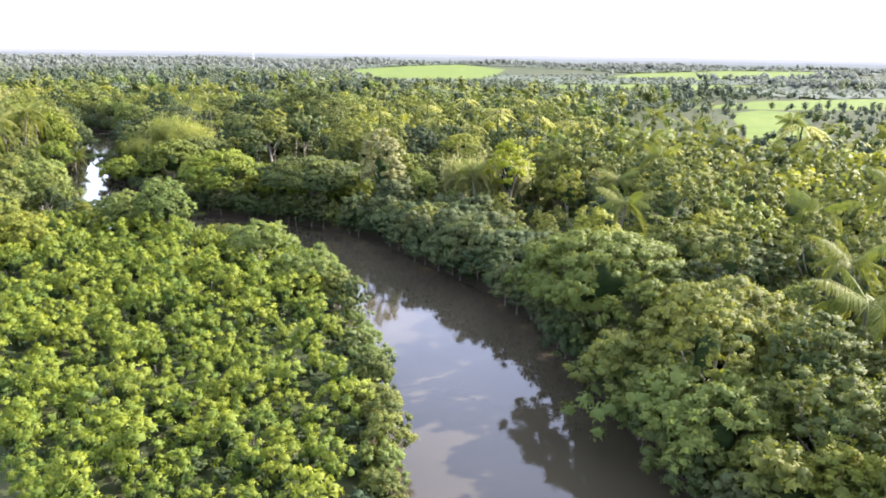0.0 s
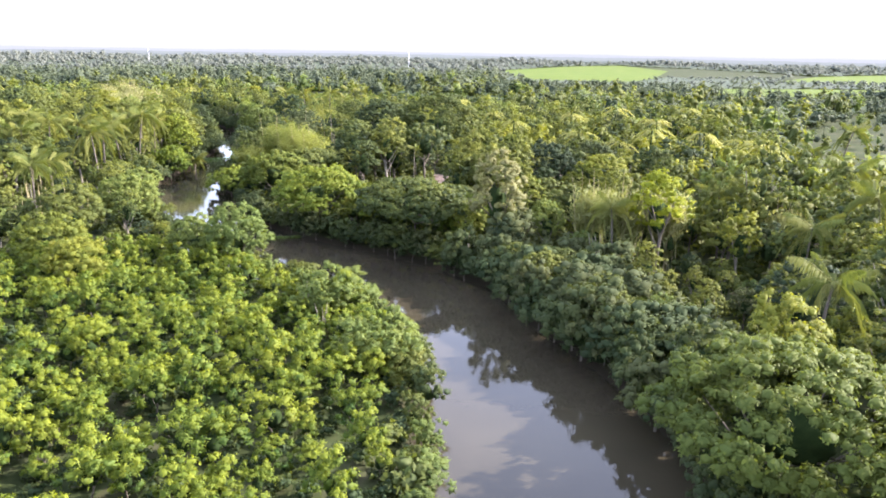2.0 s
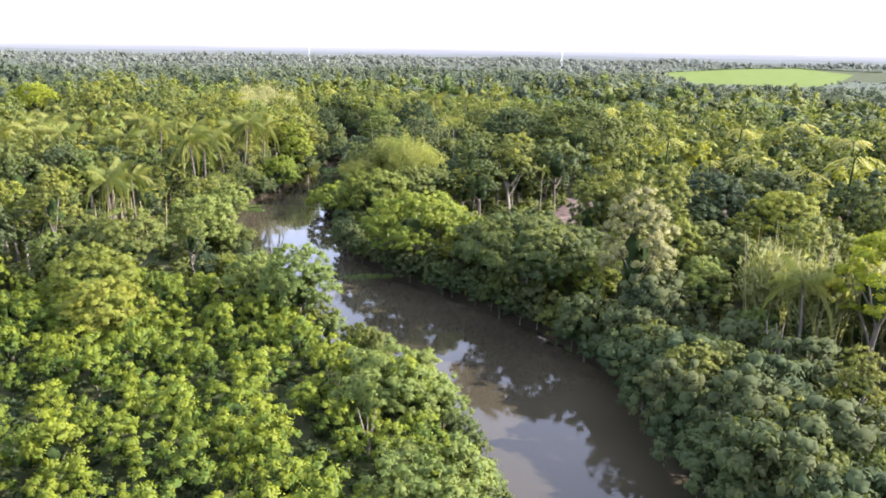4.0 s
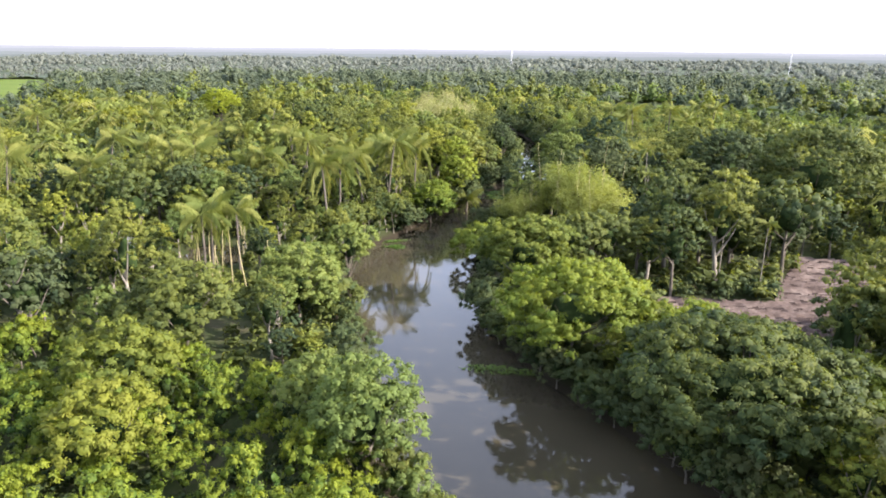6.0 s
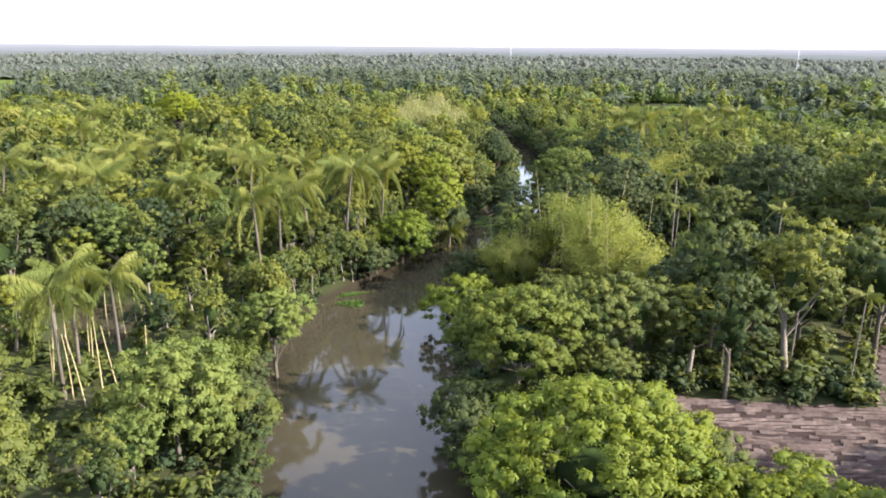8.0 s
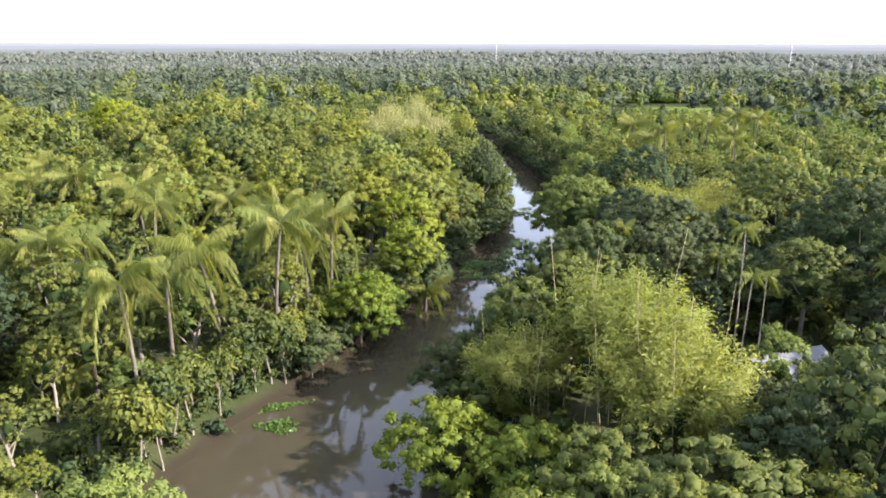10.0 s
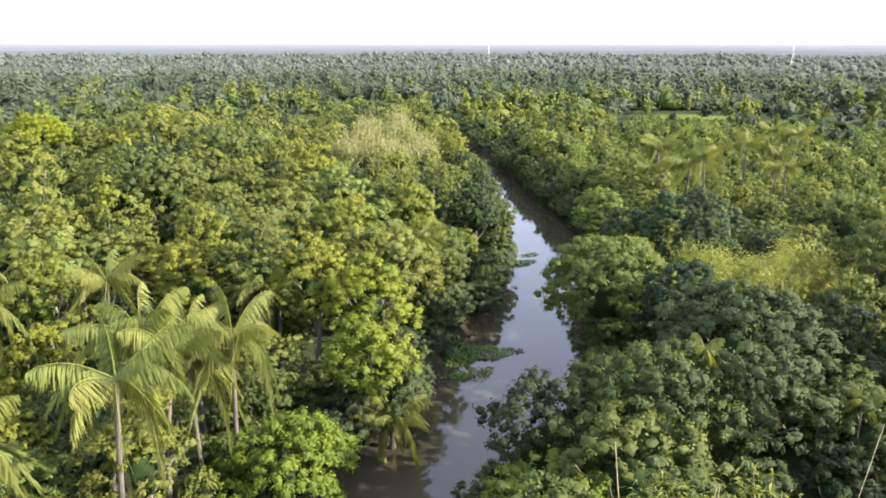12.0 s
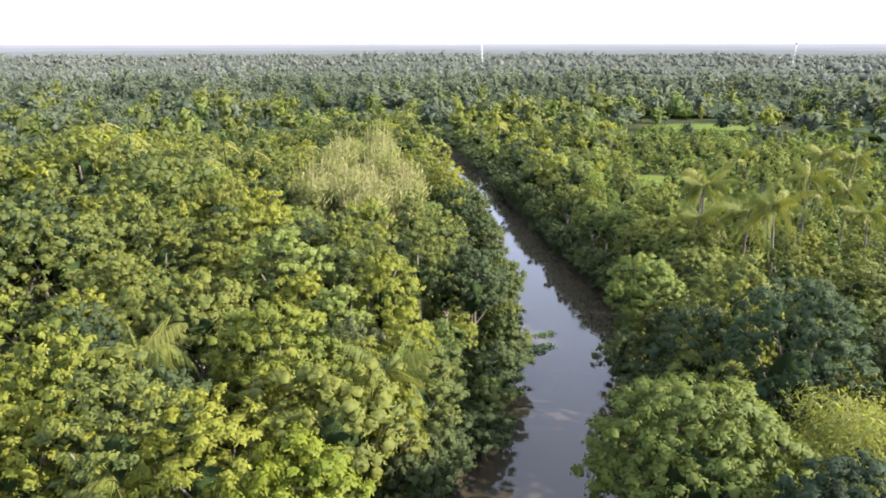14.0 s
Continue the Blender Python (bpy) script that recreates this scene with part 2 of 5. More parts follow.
def crown_shape(seed, height, width, base, number, per_clump, length, leaf_width, flat=0.65, droop=0.35, young=0.25, tight=0.5):
    detail = 2 if per_clump >= 100 else 1
    rng = np.random.default_rng(seed)
    s = Shape()
    for c, r in clumps_of(rng, height, width, base, number, flat, 1.0, tight):
        t = rng.random()
        # heart tinted dark to stand for shade between the leaves
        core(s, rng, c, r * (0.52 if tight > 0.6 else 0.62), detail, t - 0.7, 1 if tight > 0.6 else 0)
        leaves(s, rng, c, r, per_clump, length, leaf_width, droop, t, young * max(0.0, rng.uniform(-0.5, 1.0)))
    mid = np.array([0, 0, (height + base) / 2])
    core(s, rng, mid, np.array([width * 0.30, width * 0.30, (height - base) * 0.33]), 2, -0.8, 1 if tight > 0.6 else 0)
    return s


def tuft_cloud(s, rng, c, size, outward, per, length, width, droop, tint, young):
    """Tufts: each a small ragged heart of leaf set round with leaves, shaded as one soft mass."""
    n = len(c)
    v, f = BALLS[1]
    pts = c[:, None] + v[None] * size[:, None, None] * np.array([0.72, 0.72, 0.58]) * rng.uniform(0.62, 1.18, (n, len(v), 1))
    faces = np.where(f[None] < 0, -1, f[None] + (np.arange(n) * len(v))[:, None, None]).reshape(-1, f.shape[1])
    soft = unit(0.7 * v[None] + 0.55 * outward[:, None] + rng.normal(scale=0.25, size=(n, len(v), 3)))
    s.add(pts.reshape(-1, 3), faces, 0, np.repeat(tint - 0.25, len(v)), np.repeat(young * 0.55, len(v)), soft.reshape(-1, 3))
    m = n * per
    u = unit(rng.normal(size=(m, 3)))
    u[:, 2] = np.where(u[:, 2] < -0.35, -u[:, 2], u[:, 2])
    cc, ss, oo = np.repeat(c, per, axis=0), np.repeat(size, per)[:, None], np.repeat(outward, per, axis=0)
    p = cc + u * ss * (1, 1, 0.82) * rng.uniform(0.62, 1.04, (m, 1))
    normal = unit(u + rng.normal(scale=0.38, size=(m, 3)) + (0, 0, 0.25))
    normal *= np.where((normal * u).sum(axis=1, keepdims=True) < 0, -1, 1)
    d = unit(np.cross(normal, rng.normal(size=(m, 3))) + 0.4 * u + (0, 0, -droop))
    sd = unit(np.cross(d, normal))
    ln, w = length * rng.uniform(0.6, 1.4, (m, 1)), width * rng.uniform(0.7, 1.3, (m, 1))
    mid, tip = p + d * ln * 0.45, p + d * ln - (0, 0, 1) * ln * 0.2
    quad = np.stack([p, mid + sd * w, tip, mid - sd * w], axis=1).reshape(-1, 3)
    # yellower on top of each tuft, for shoots and painted sunlight
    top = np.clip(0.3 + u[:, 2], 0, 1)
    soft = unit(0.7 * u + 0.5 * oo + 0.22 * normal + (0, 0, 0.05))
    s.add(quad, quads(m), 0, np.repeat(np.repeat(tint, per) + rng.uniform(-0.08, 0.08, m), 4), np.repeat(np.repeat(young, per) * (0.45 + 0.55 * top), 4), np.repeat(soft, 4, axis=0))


def tufted_crown(seed, height, width, base, boughs, tufts, per_tuft, length, leaf_width, flat=0.65, droop=0.3, young=0.3, tight=0.5, tuft=0.42):
    """A crown of boughs, each set round with tufts of leaves; dark gaps stay open between them."""
    rng = np.random.default_rng(seed)
    s = Shape()
    mid = np.array([0, 0, base + 0.4 * (height - base)])
    cs, size, tint, yy = [], [], [], []
    for c, r in clumps_of(rng, height, width, base, boughs, flat, 1.0, tight):
        t, lit = rng.random(), rng.uniform(-0.45, 0.5)
        u = unit(rng.normal(size=(tufts * 4, 3)))
        u = u[(u[:, 2] > -0.55) & (rng.random(len(u)) < 0.68 + 0.32 * u[:, 2])][:tufts]
        k = len(u)
        cs.append(c + u * r * rng.uniform(0.75, 1.02, (k, 1)))
        size.append(tuft * rng.uniform(0.6, 1.3, k))
        tint.append(0.6 * t + 0.4 * rng.random(k))
        # higher tufts are yellowed as shoots and as painted sunlit crown tops
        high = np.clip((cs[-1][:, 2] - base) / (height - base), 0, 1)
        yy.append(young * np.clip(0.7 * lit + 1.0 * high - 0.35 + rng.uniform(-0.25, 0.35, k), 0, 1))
    cs, size, tint, yy = np.concatenate(cs), np.concatenate(size), np.concatenate(tint), np.concatenate(yy)
    outward = unit((cs - mid) / (width * 0.5, width * 0.5, (height - base) * 0.6))
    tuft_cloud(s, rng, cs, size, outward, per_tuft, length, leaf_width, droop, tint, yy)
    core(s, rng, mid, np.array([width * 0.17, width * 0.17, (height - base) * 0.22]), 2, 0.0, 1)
    return s


def trunk_shape(seed, height, width, base, lean=0.06, limbs=5, thick=0.022):
    rng = np.random.default_rng(seed + 500)
    s = Shape()
    top = np.array([rng.uniform(-lean, lean) * height, rng.uniform(-lean, lean) * height, base + (height - base) * 0.45])
    r0 = height * thick
    pts = [np.array([0, 0, -0.4]), np.array([0, 0, 0.25]), top * 0.5 + rng.uniform(-0.15, 0.15, 3), top]
    s.add(*tube(pts, [r0 * 1.5, r0 * 1.05, r0 * 0.8, r0 * 0.45], 7))
    for k in range(limbs):
        a = k * 2.4 + rng.uniform(-0.5, 0.5)
        start = pts[2] + (top - pts[2]) * rng.uniform(-0.2, 0.7)
        end = np.array([math.cos(a) * width * 0.33, math.sin(a) * width * 0.33, base + (height - base) * rng.uniform(0.35, 0.7)])
        s.add(*tube([start, (start + end) / 2 - (0, 0, 0.05 * width), end], [r0 * 0.5, r0 * 0.33, r0 * 0.14], 5))
    return s


# ---- things from meshes ----
def thing(name, label, category, group="", kind=""):
    return tagged(new(name), label, category, group, kind)


def part(name, mesh, parent, label=""):
    ob = new(name, mesh)
    ob.parent = parent
    if label:
        tagged(ob, label)
    return ob


class Kind:
    """One built thing; the first place gets it, later places get copies."""

    def __init__(self, make):
        self.make, self.first = make, None

    def place(self, x, y, z, turn, size=1.0, tall=1.0, group=""):
        m = pose(x, y, z, 0, 0, turn) @ Matrix.Diagonal((size, size, size * tall, 1))
        if self.first is None:
            self.first = self.make()
            self.first.matrix_basis = m
            ob = self.first
        else:
            ob = copy_thing(self.first, Matrix.Identity(4))
            ob.matrix_basis = m
        if group:
            tagged(ob, group=group)
        return ob


def tree_kind(name, label, category, crown, trunk, leaf, bark, group):
    def make():
        t = thing(name, label, category, group)
        part("trunk", trunk.mesh("trunk", [bark], True), t)
        part("crown", crown.mesh("crown", [leaf, SHADE_TWIG]), t)
        return t
    return Kind(make)


# ---- plan: the river, the fields, the ground ----
LEFT_BANK = [(4, -40), (1, 10), (-3, 45), (-6, 63), (-10, 79), (-15, 92), (-23, 102), (-34, 108), (-48, 114), (-60, 123), (-70, 131.5), (-80.5, 139), (-89, 148.5), (-92.5, 157), (-94, 166), (-97, 175), (-100, 186), (-100.5, 194), (-105, 206.5), (-110.5, 223), (-119, 238), (-130.5, 254), (-146, 273), (-159, 289), (-183, 311), (-221, 346), (-262, 375), (-330, 400)]
RIGHT_BANK = [(30, -40), (26, 10), (19, 40), (16, 55), (14, 66), (11, 80), (7, 89), (1, 98), (-5, 107), (-10, 116), (-20, 124), (-33, 130), (-46, 135), (-58, 142.5), (-64.5, 152), (-70.5, 160), (-78, 168.5), (-83.5, 176), (-87, 187), (-85.5, 198), (-90, 210), (-96, 222), (-106.5, 239), (-113.5, 257), (-131, 273), (-151, 294), (-174, 318), (-214, 354), (-256, 385), (-325, 412)]
RIVER = np.array(LEFT_BANK + RIGHT_BANK[::-1], float)
COURSE = np.array([((a[0] + b[0]) / 2, (a[1] + b[1]) / 2) for a, b in zip(LEFT_BANK, RIGHT_BANK)])
ORCHARD = np.array([(-3, 12), (-6, 45), (-9, 63), (-13, 79), (-18, 91), (-27, 102), (-38, 109), (-52, 116), (-64, 112), (-74, 108), (-92, 98), (-70, 55), (-40, 12)], float)
PLOUGHED = np.array([(-48, 160), (-43, 155), (-38, 152), (-33, 148), (-26, 153), (-20, 164), (-2, 184), (45, 192), (46, 206), (10, 212), (-14, 206), (-36, 194), (-33, 170), (-40, 165)], float)
POND = np.array([(-112, 137), (-108, 133), (-102, 130), (-98, 134), (-98, 139), (-104, 141), (-110, 141)], float)
YARD = np.array([(-117, 121), (-107, 121), (-107, 130), (-117, 130)], float)
PADDIES = [
    np.array([(112, 264), (128, 244), (150, 285), (192, 395), (180, 410), (150, 380), (126, 305)], float),
    np.array([(140, 418), (200, 412), (290, 425), (430, 560), (330, 545), (210, 490)], float),
    np.array([(86, 600), (160, 562), (270, 660), (330, 760), (200, 740), (105, 700)], float),
    np.array([(-62, 780), (20, 760), (60, 900), (110, 1300), (40, 1700), (-60, 1500), (-155, 1090)], float),
    np.array([(190, 900), (330, 860), (620, 1150), (880, 1500), (560, 1450), (300, 1150)], float),
    np.array([(-414, 206), (-420, 240), (-560, 300), (-700, 345), (-740, 300), (-600, 240)], float),
    np.array([(-640, 420), (-660, 452), (-740, 440), (-725, 405)], float),
    np.array([(-192, 462), (-188, 474), (-161, 492), (-154, 470), (-160, 452), (-178, 444)], float),
    np.array([(-140, 478), (-138, 492), (-118, 506), (-108, 490), (-116, 478), (-133, 466)], float),
    np.array([(-160, 338), (-156, 346), (-141, 357), (-132, 350), (-136, 338), (-151, 329)], float),
    np.array([(-135, 320), (-133, 327), (-126, 330), (-120, 320), (-124, 313), (-131, 311)], float),
]


def inside(poly, p):
    p = np.atleast_2d(p)
    x, y = p[:, 0], p[:, 1]
    hit = np.zeros(len(p), bool)
    for (x0, y0), (x1, y1) in zip(poly, np.roll(poly, -1, axis=0)):
        cross = (y0 > y) != (y1 > y)
        hit ^= cross & (x < (x1 - x0) * (y - y0) / (y1 - y0 + 1e-12) + x0)
    return hit


def far_from(line, p, closed=False):
    p = np.atleast_2d(p)
    best = np.full(len(p), 1e9)
    ends = list(zip(line[:-1], line[1:])) + ([(line[-1], line[0])] if closed else [])
    for a, b in ends:
        a, b = np.asarray(a, float), np.asarray(b, float)
        u = b - a
        k = np.clip(((p - a) @ u) / (u @ u), 0, 1)
        best = np.minimum(best, np.hypot(*(p - a - k[:, None] * u).T))
    return best


def river_gap(p):
    """Metres from the water's edge, minus in the water."""
    d = far_from(RIVER, p, True)
    return np.where(inside(RIVER, p), -d, d)


def ground_z(p):
    p = np.atleast_2d(p)
    g = np.full(len(p), 60.0)
    near = (np.abs(p[:, 0] + 110) < 420) & (p[:, 1] > -80) & (p[:, 1] < 520)
    g[near] = river_gap(p[near])
    k = np.clip((g + 1.6) / 4.2, 0, 1)
    z = -1.4 + 3.0 * k * k * (3 - 2 * k)
    wave = 0.16 * np.sin(p[:, 0] * 0.11 + 1) * np.cos(p[:, 1] * 0.09) + 0.09 * np.sin(p[:, 0] * 0.43 + p[:, 1] * 0.31)
    flat = inside(PLOUGHED, p)
    for q in PADDIES:
        flat |= inside(q, p)
    pond = inside(POND, p)
    return np.where(pond, 0.7, z + np.where(flat, 0, wave * np.clip(g / 6, 0, 1)))


def stretched(lo, hi, step, reach):
    inner = np.arange(lo, hi + step / 2, step)
    grow = [step]
    while sum(grow) < reach:
        grow.append(grow[-1] * 1.28)
    g = np.cumsum(grow)
    return np.r_[lo - g[::-1], inner, hi + g]


def sheet(name, xs, ys, zfun, mat, smooth=True):
    gx, gy = np.meshgrid(xs, ys)
    p = np.c_[gx.ravel(), gy.ravel()]
    n, m = len(xs), len(ys)
    i = (np.arange(m - 1)[:, None] * n + np.arange(n - 1)[None, :]).ravel()
    s = Shape().add(np.c_[p, zfun(p)], np.c_[i, i + 1, i + n + 1, i + n])
    return new(name, s.mesh(name, [mat], smooth))


tagged(sheet("ground", stretched(-240, 80, 2.2, 4300), stretched(10, 330, 2.2, 4300), ground_z, SOIL), "dark leaf-littered woodland floor with grass", "ground", kind="structure")


def flat_sheet(name, poly, z, mat, thick=0.0):
    bm = bmesh.new()
    vs = [bm.verts.new((x, y, z)) for x, y in poly]
    f = bm.faces.new(vs)
    if f.normal.z < 0:
        f.normal_flip()
    bmesh.ops.triangulate(bm, faces=bm.faces[:])
    me = bpy.data.meshes.new(name)
    bm.to_mesh(me)
    bm.free()
    me.materials.append(mat)
    return new(name, me)


def water_material():
    m, n, link = nodes_of("muddy river water")
    p = n["Principled BSDF"]
    co = n.new("ShaderNodeTexCoord")
    silt, ripple, swell = n.new("ShaderNodeTexNoise"), n.new("ShaderNodeTexNoise"), n.new("ShaderNodeTexNoise")
    for t, s in ((silt, 0.06), (ripple, 2.2), (swell, 0.35)):
        t.inputs["Scale"].default_value, t.inputs["Detail"].default_value = s, 3
        link(co.outputs["Object"], t.inputs["Vector"])
    r = ramp(n, [(0.35, (0.032, 0.028, 0.018)), (0.65, (0.046, 0.040, 0.025))])
    link(silt.outputs["Fac"], r.inputs[0])
    link(r.outputs[0], p.inputs["Base Color"])
    p.inputs["Roughness"].default_value = 0.035
    p.inputs["IOR"].default_value = 1.4
    h = math_node(n, link, "ADD", math_node(n, link, "MULTIPLY", ripple.outputs["Fac"], 0.25), swell.outputs["Fac"])
    b = n.new("ShaderNodeBump")
    b.inputs["Strength"].default_value, b.inputs["Distance"].default_value = 0.055, 0.25
    link(h, b.inputs["Height"])
    link(b.outputs[0], p.inputs["Normal"])
    return m


WATER = water_material()


def widened(line, by):
    p = np.asarray(line, float)
    d = unit(np.gradient(p, axis=0))
    return p + np.c_[-d[:, 1], d[:, 0]] * by


bank_l, bank_r = widened(LEFT_BANK, 2.5), widened(RIGHT_BANK, -2.5)
river = Shape()


def resample(line, count):
    d = np.r_[0, np.cumsum(np.hypot(*np.diff(line, axis=0).T))]
    k = np.linspace(0, d[-1], count)
    return np.c_[np.interp(k, d, line[:, 0]), np.interp(k, d, line[:, 1])]


bl, br = resample(bank_l, 80), resample(bank_r, 80)
i = np.arange(79)
river.add(np.c_[np.r_[bl, br], np.zeros(160)], np.c_[i, i + 80, i + 81, i + 1])
tagged(new("water", river.mesh("river", [WATER])), "calm muddy olive-brown river water mirroring the sky", "river", kind="structure")
tagged(flat_sheet("water_pond", POND, 1.05, WATER), "small brown muddy pond beside a yard", "pond", kind="structure")

PADDY = rough_material("young rice", [(0.3, (0.05, 0.08, 0.012)), (0.5, (0.07, 0.10, 0.016)), (0.7, (0.095, 0.115, 0.026))], 0.05, 0.95, 0.5)
for k, q in enumerate(PADDIES):
    tagged(flat_sheet("paddy_field", q, 1.72, PADDY), "bright green rice field between the tree belts", "field", "rice fields", "structure")


# ---- woods ----
def stand(poly_test, xs, ys, step, jitter, seed):
    rng = np.random.default_rng(seed)
    gx, gy = np.meshgrid(np.arange(*xs, step), np.arange(*ys, step))
    gx = gx + (np.arange(len(gx)) % 2)[:, None] * step / 2
    p = np.c_[gx.ravel(), gy.ravel()] + rng.uniform(-jitter, jitter, (gx.size, 2)) * step
    return p[poly_test(p)], rng


def in_sight(p):
    """The stretch of country that lies before the flight, to both sides of the river."""
    x, y = p[:, 0], p[:, 1]
    low = np.where(x > -8, 16.0, np.where(x > -50, 16 - 1.25 * (x + 8), np.maximum(68 - 0.18 * (x + 50), 0)))
    return (x < 0.68 * y + 16) & (y > low)


def open_land(p):
    no = inside(ORCHARD, p) | inside(PLOUGHED, p) | inside(POND, p) | inside(YARD, p)
    for q in PADDIES:
        no |= inside(q, p)
    return no


KINDS = [
    ("broadleaf_tree", "dense dark green broadleaf tree with a rounded crown", LEAF_BROAD, BARK, 11.5, 8.0, 3.0, 15, 0.65, 0.2),
    ("slender_tree", "tall leafy green tree with a narrow lumpy crown", LEAF_BROAD, BARK_PALE, 13.0, 6.2, 3.5, 14, 0.95, 0.85),
    ("spreading_tree", "spreading green tree with layered leafy boughs", LEAF_BROAD, BARK, 10.5, 9.5, 4.0, 16, 0.45, 0.5),
    ("feathery_tree", "light green feathery tree with a loose crown", LEAF_LIGHT, BARK_PALE, 10.0, 6.5, 2.6, 13, 0.7, 0.15),
    ("olive_tree", "leafy olive-green tree with yellowish sunlit tops", LEAF_OLIVE, BARK_PALE, 10.5, 6.2, 2.4, 15, 0.9, 0.9),
    ("shade_tree", "dense dark blue-green tree with a heavy rounded crown", LEAF_SHADE, BARK, 10.8, 7.4, 2.2, 15, 0.75, 0.1),
    ("grey_tree", "dull grey-green tree with a rough crown", LEAF_GREY, BARK, 9.5, 7.0, 2.4, 13, 0.7, 0.1),
]
NEAR, NEXT, MID, FAR = [], [], [], []
for k, (nm, lab, leaf, bark, h, w, b, num, flat, yg) in enumerate(KINDS):
    for v in range(2):
        seed = 40 + 10 * k + v
        NEAR.append(tree_kind(nm, lab, "tree", tufted_crown(seed, h, w, b, num + 5, 9, 20, 0.23, 0.072, flat, 0.25, yg, 0.5, 0.045 * w + 0.12), trunk_shape(seed, h, w, b), leaf, bark, "riverside trees"))
        NEXT.append(tree_kind(nm, lab, "tree", tufted_crown(seed + 5, h, w, b, num, 5, 16, 0.36, 0.115, flat, 0.25, yg, 0.5, 0.06 * w + 0.14), trunk_shape(seed + 5, h, w, b, limbs=3), leaf, bark, "riverside trees"))
    MID.append((tufted_crown(140 + k, h, w, b * 0.5, 10, 3, 10, 0.72, 0.25, flat, 0.25, yg, 0.5, 0.07 * w + 0.25).arrays(), trunk_shape(140 + k, h, w, b, limbs=0).arrays(), leaf))
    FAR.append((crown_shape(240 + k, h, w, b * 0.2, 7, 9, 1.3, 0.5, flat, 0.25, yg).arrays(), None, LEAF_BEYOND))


def wooded(p, margin=1.5):
    upper = np.clip((p[:, 1] - 140) / 40, 0, 1)
    return in_sight(p) & ~open_land(p) & (river_gap(p) > margin + 1.8 * upper)



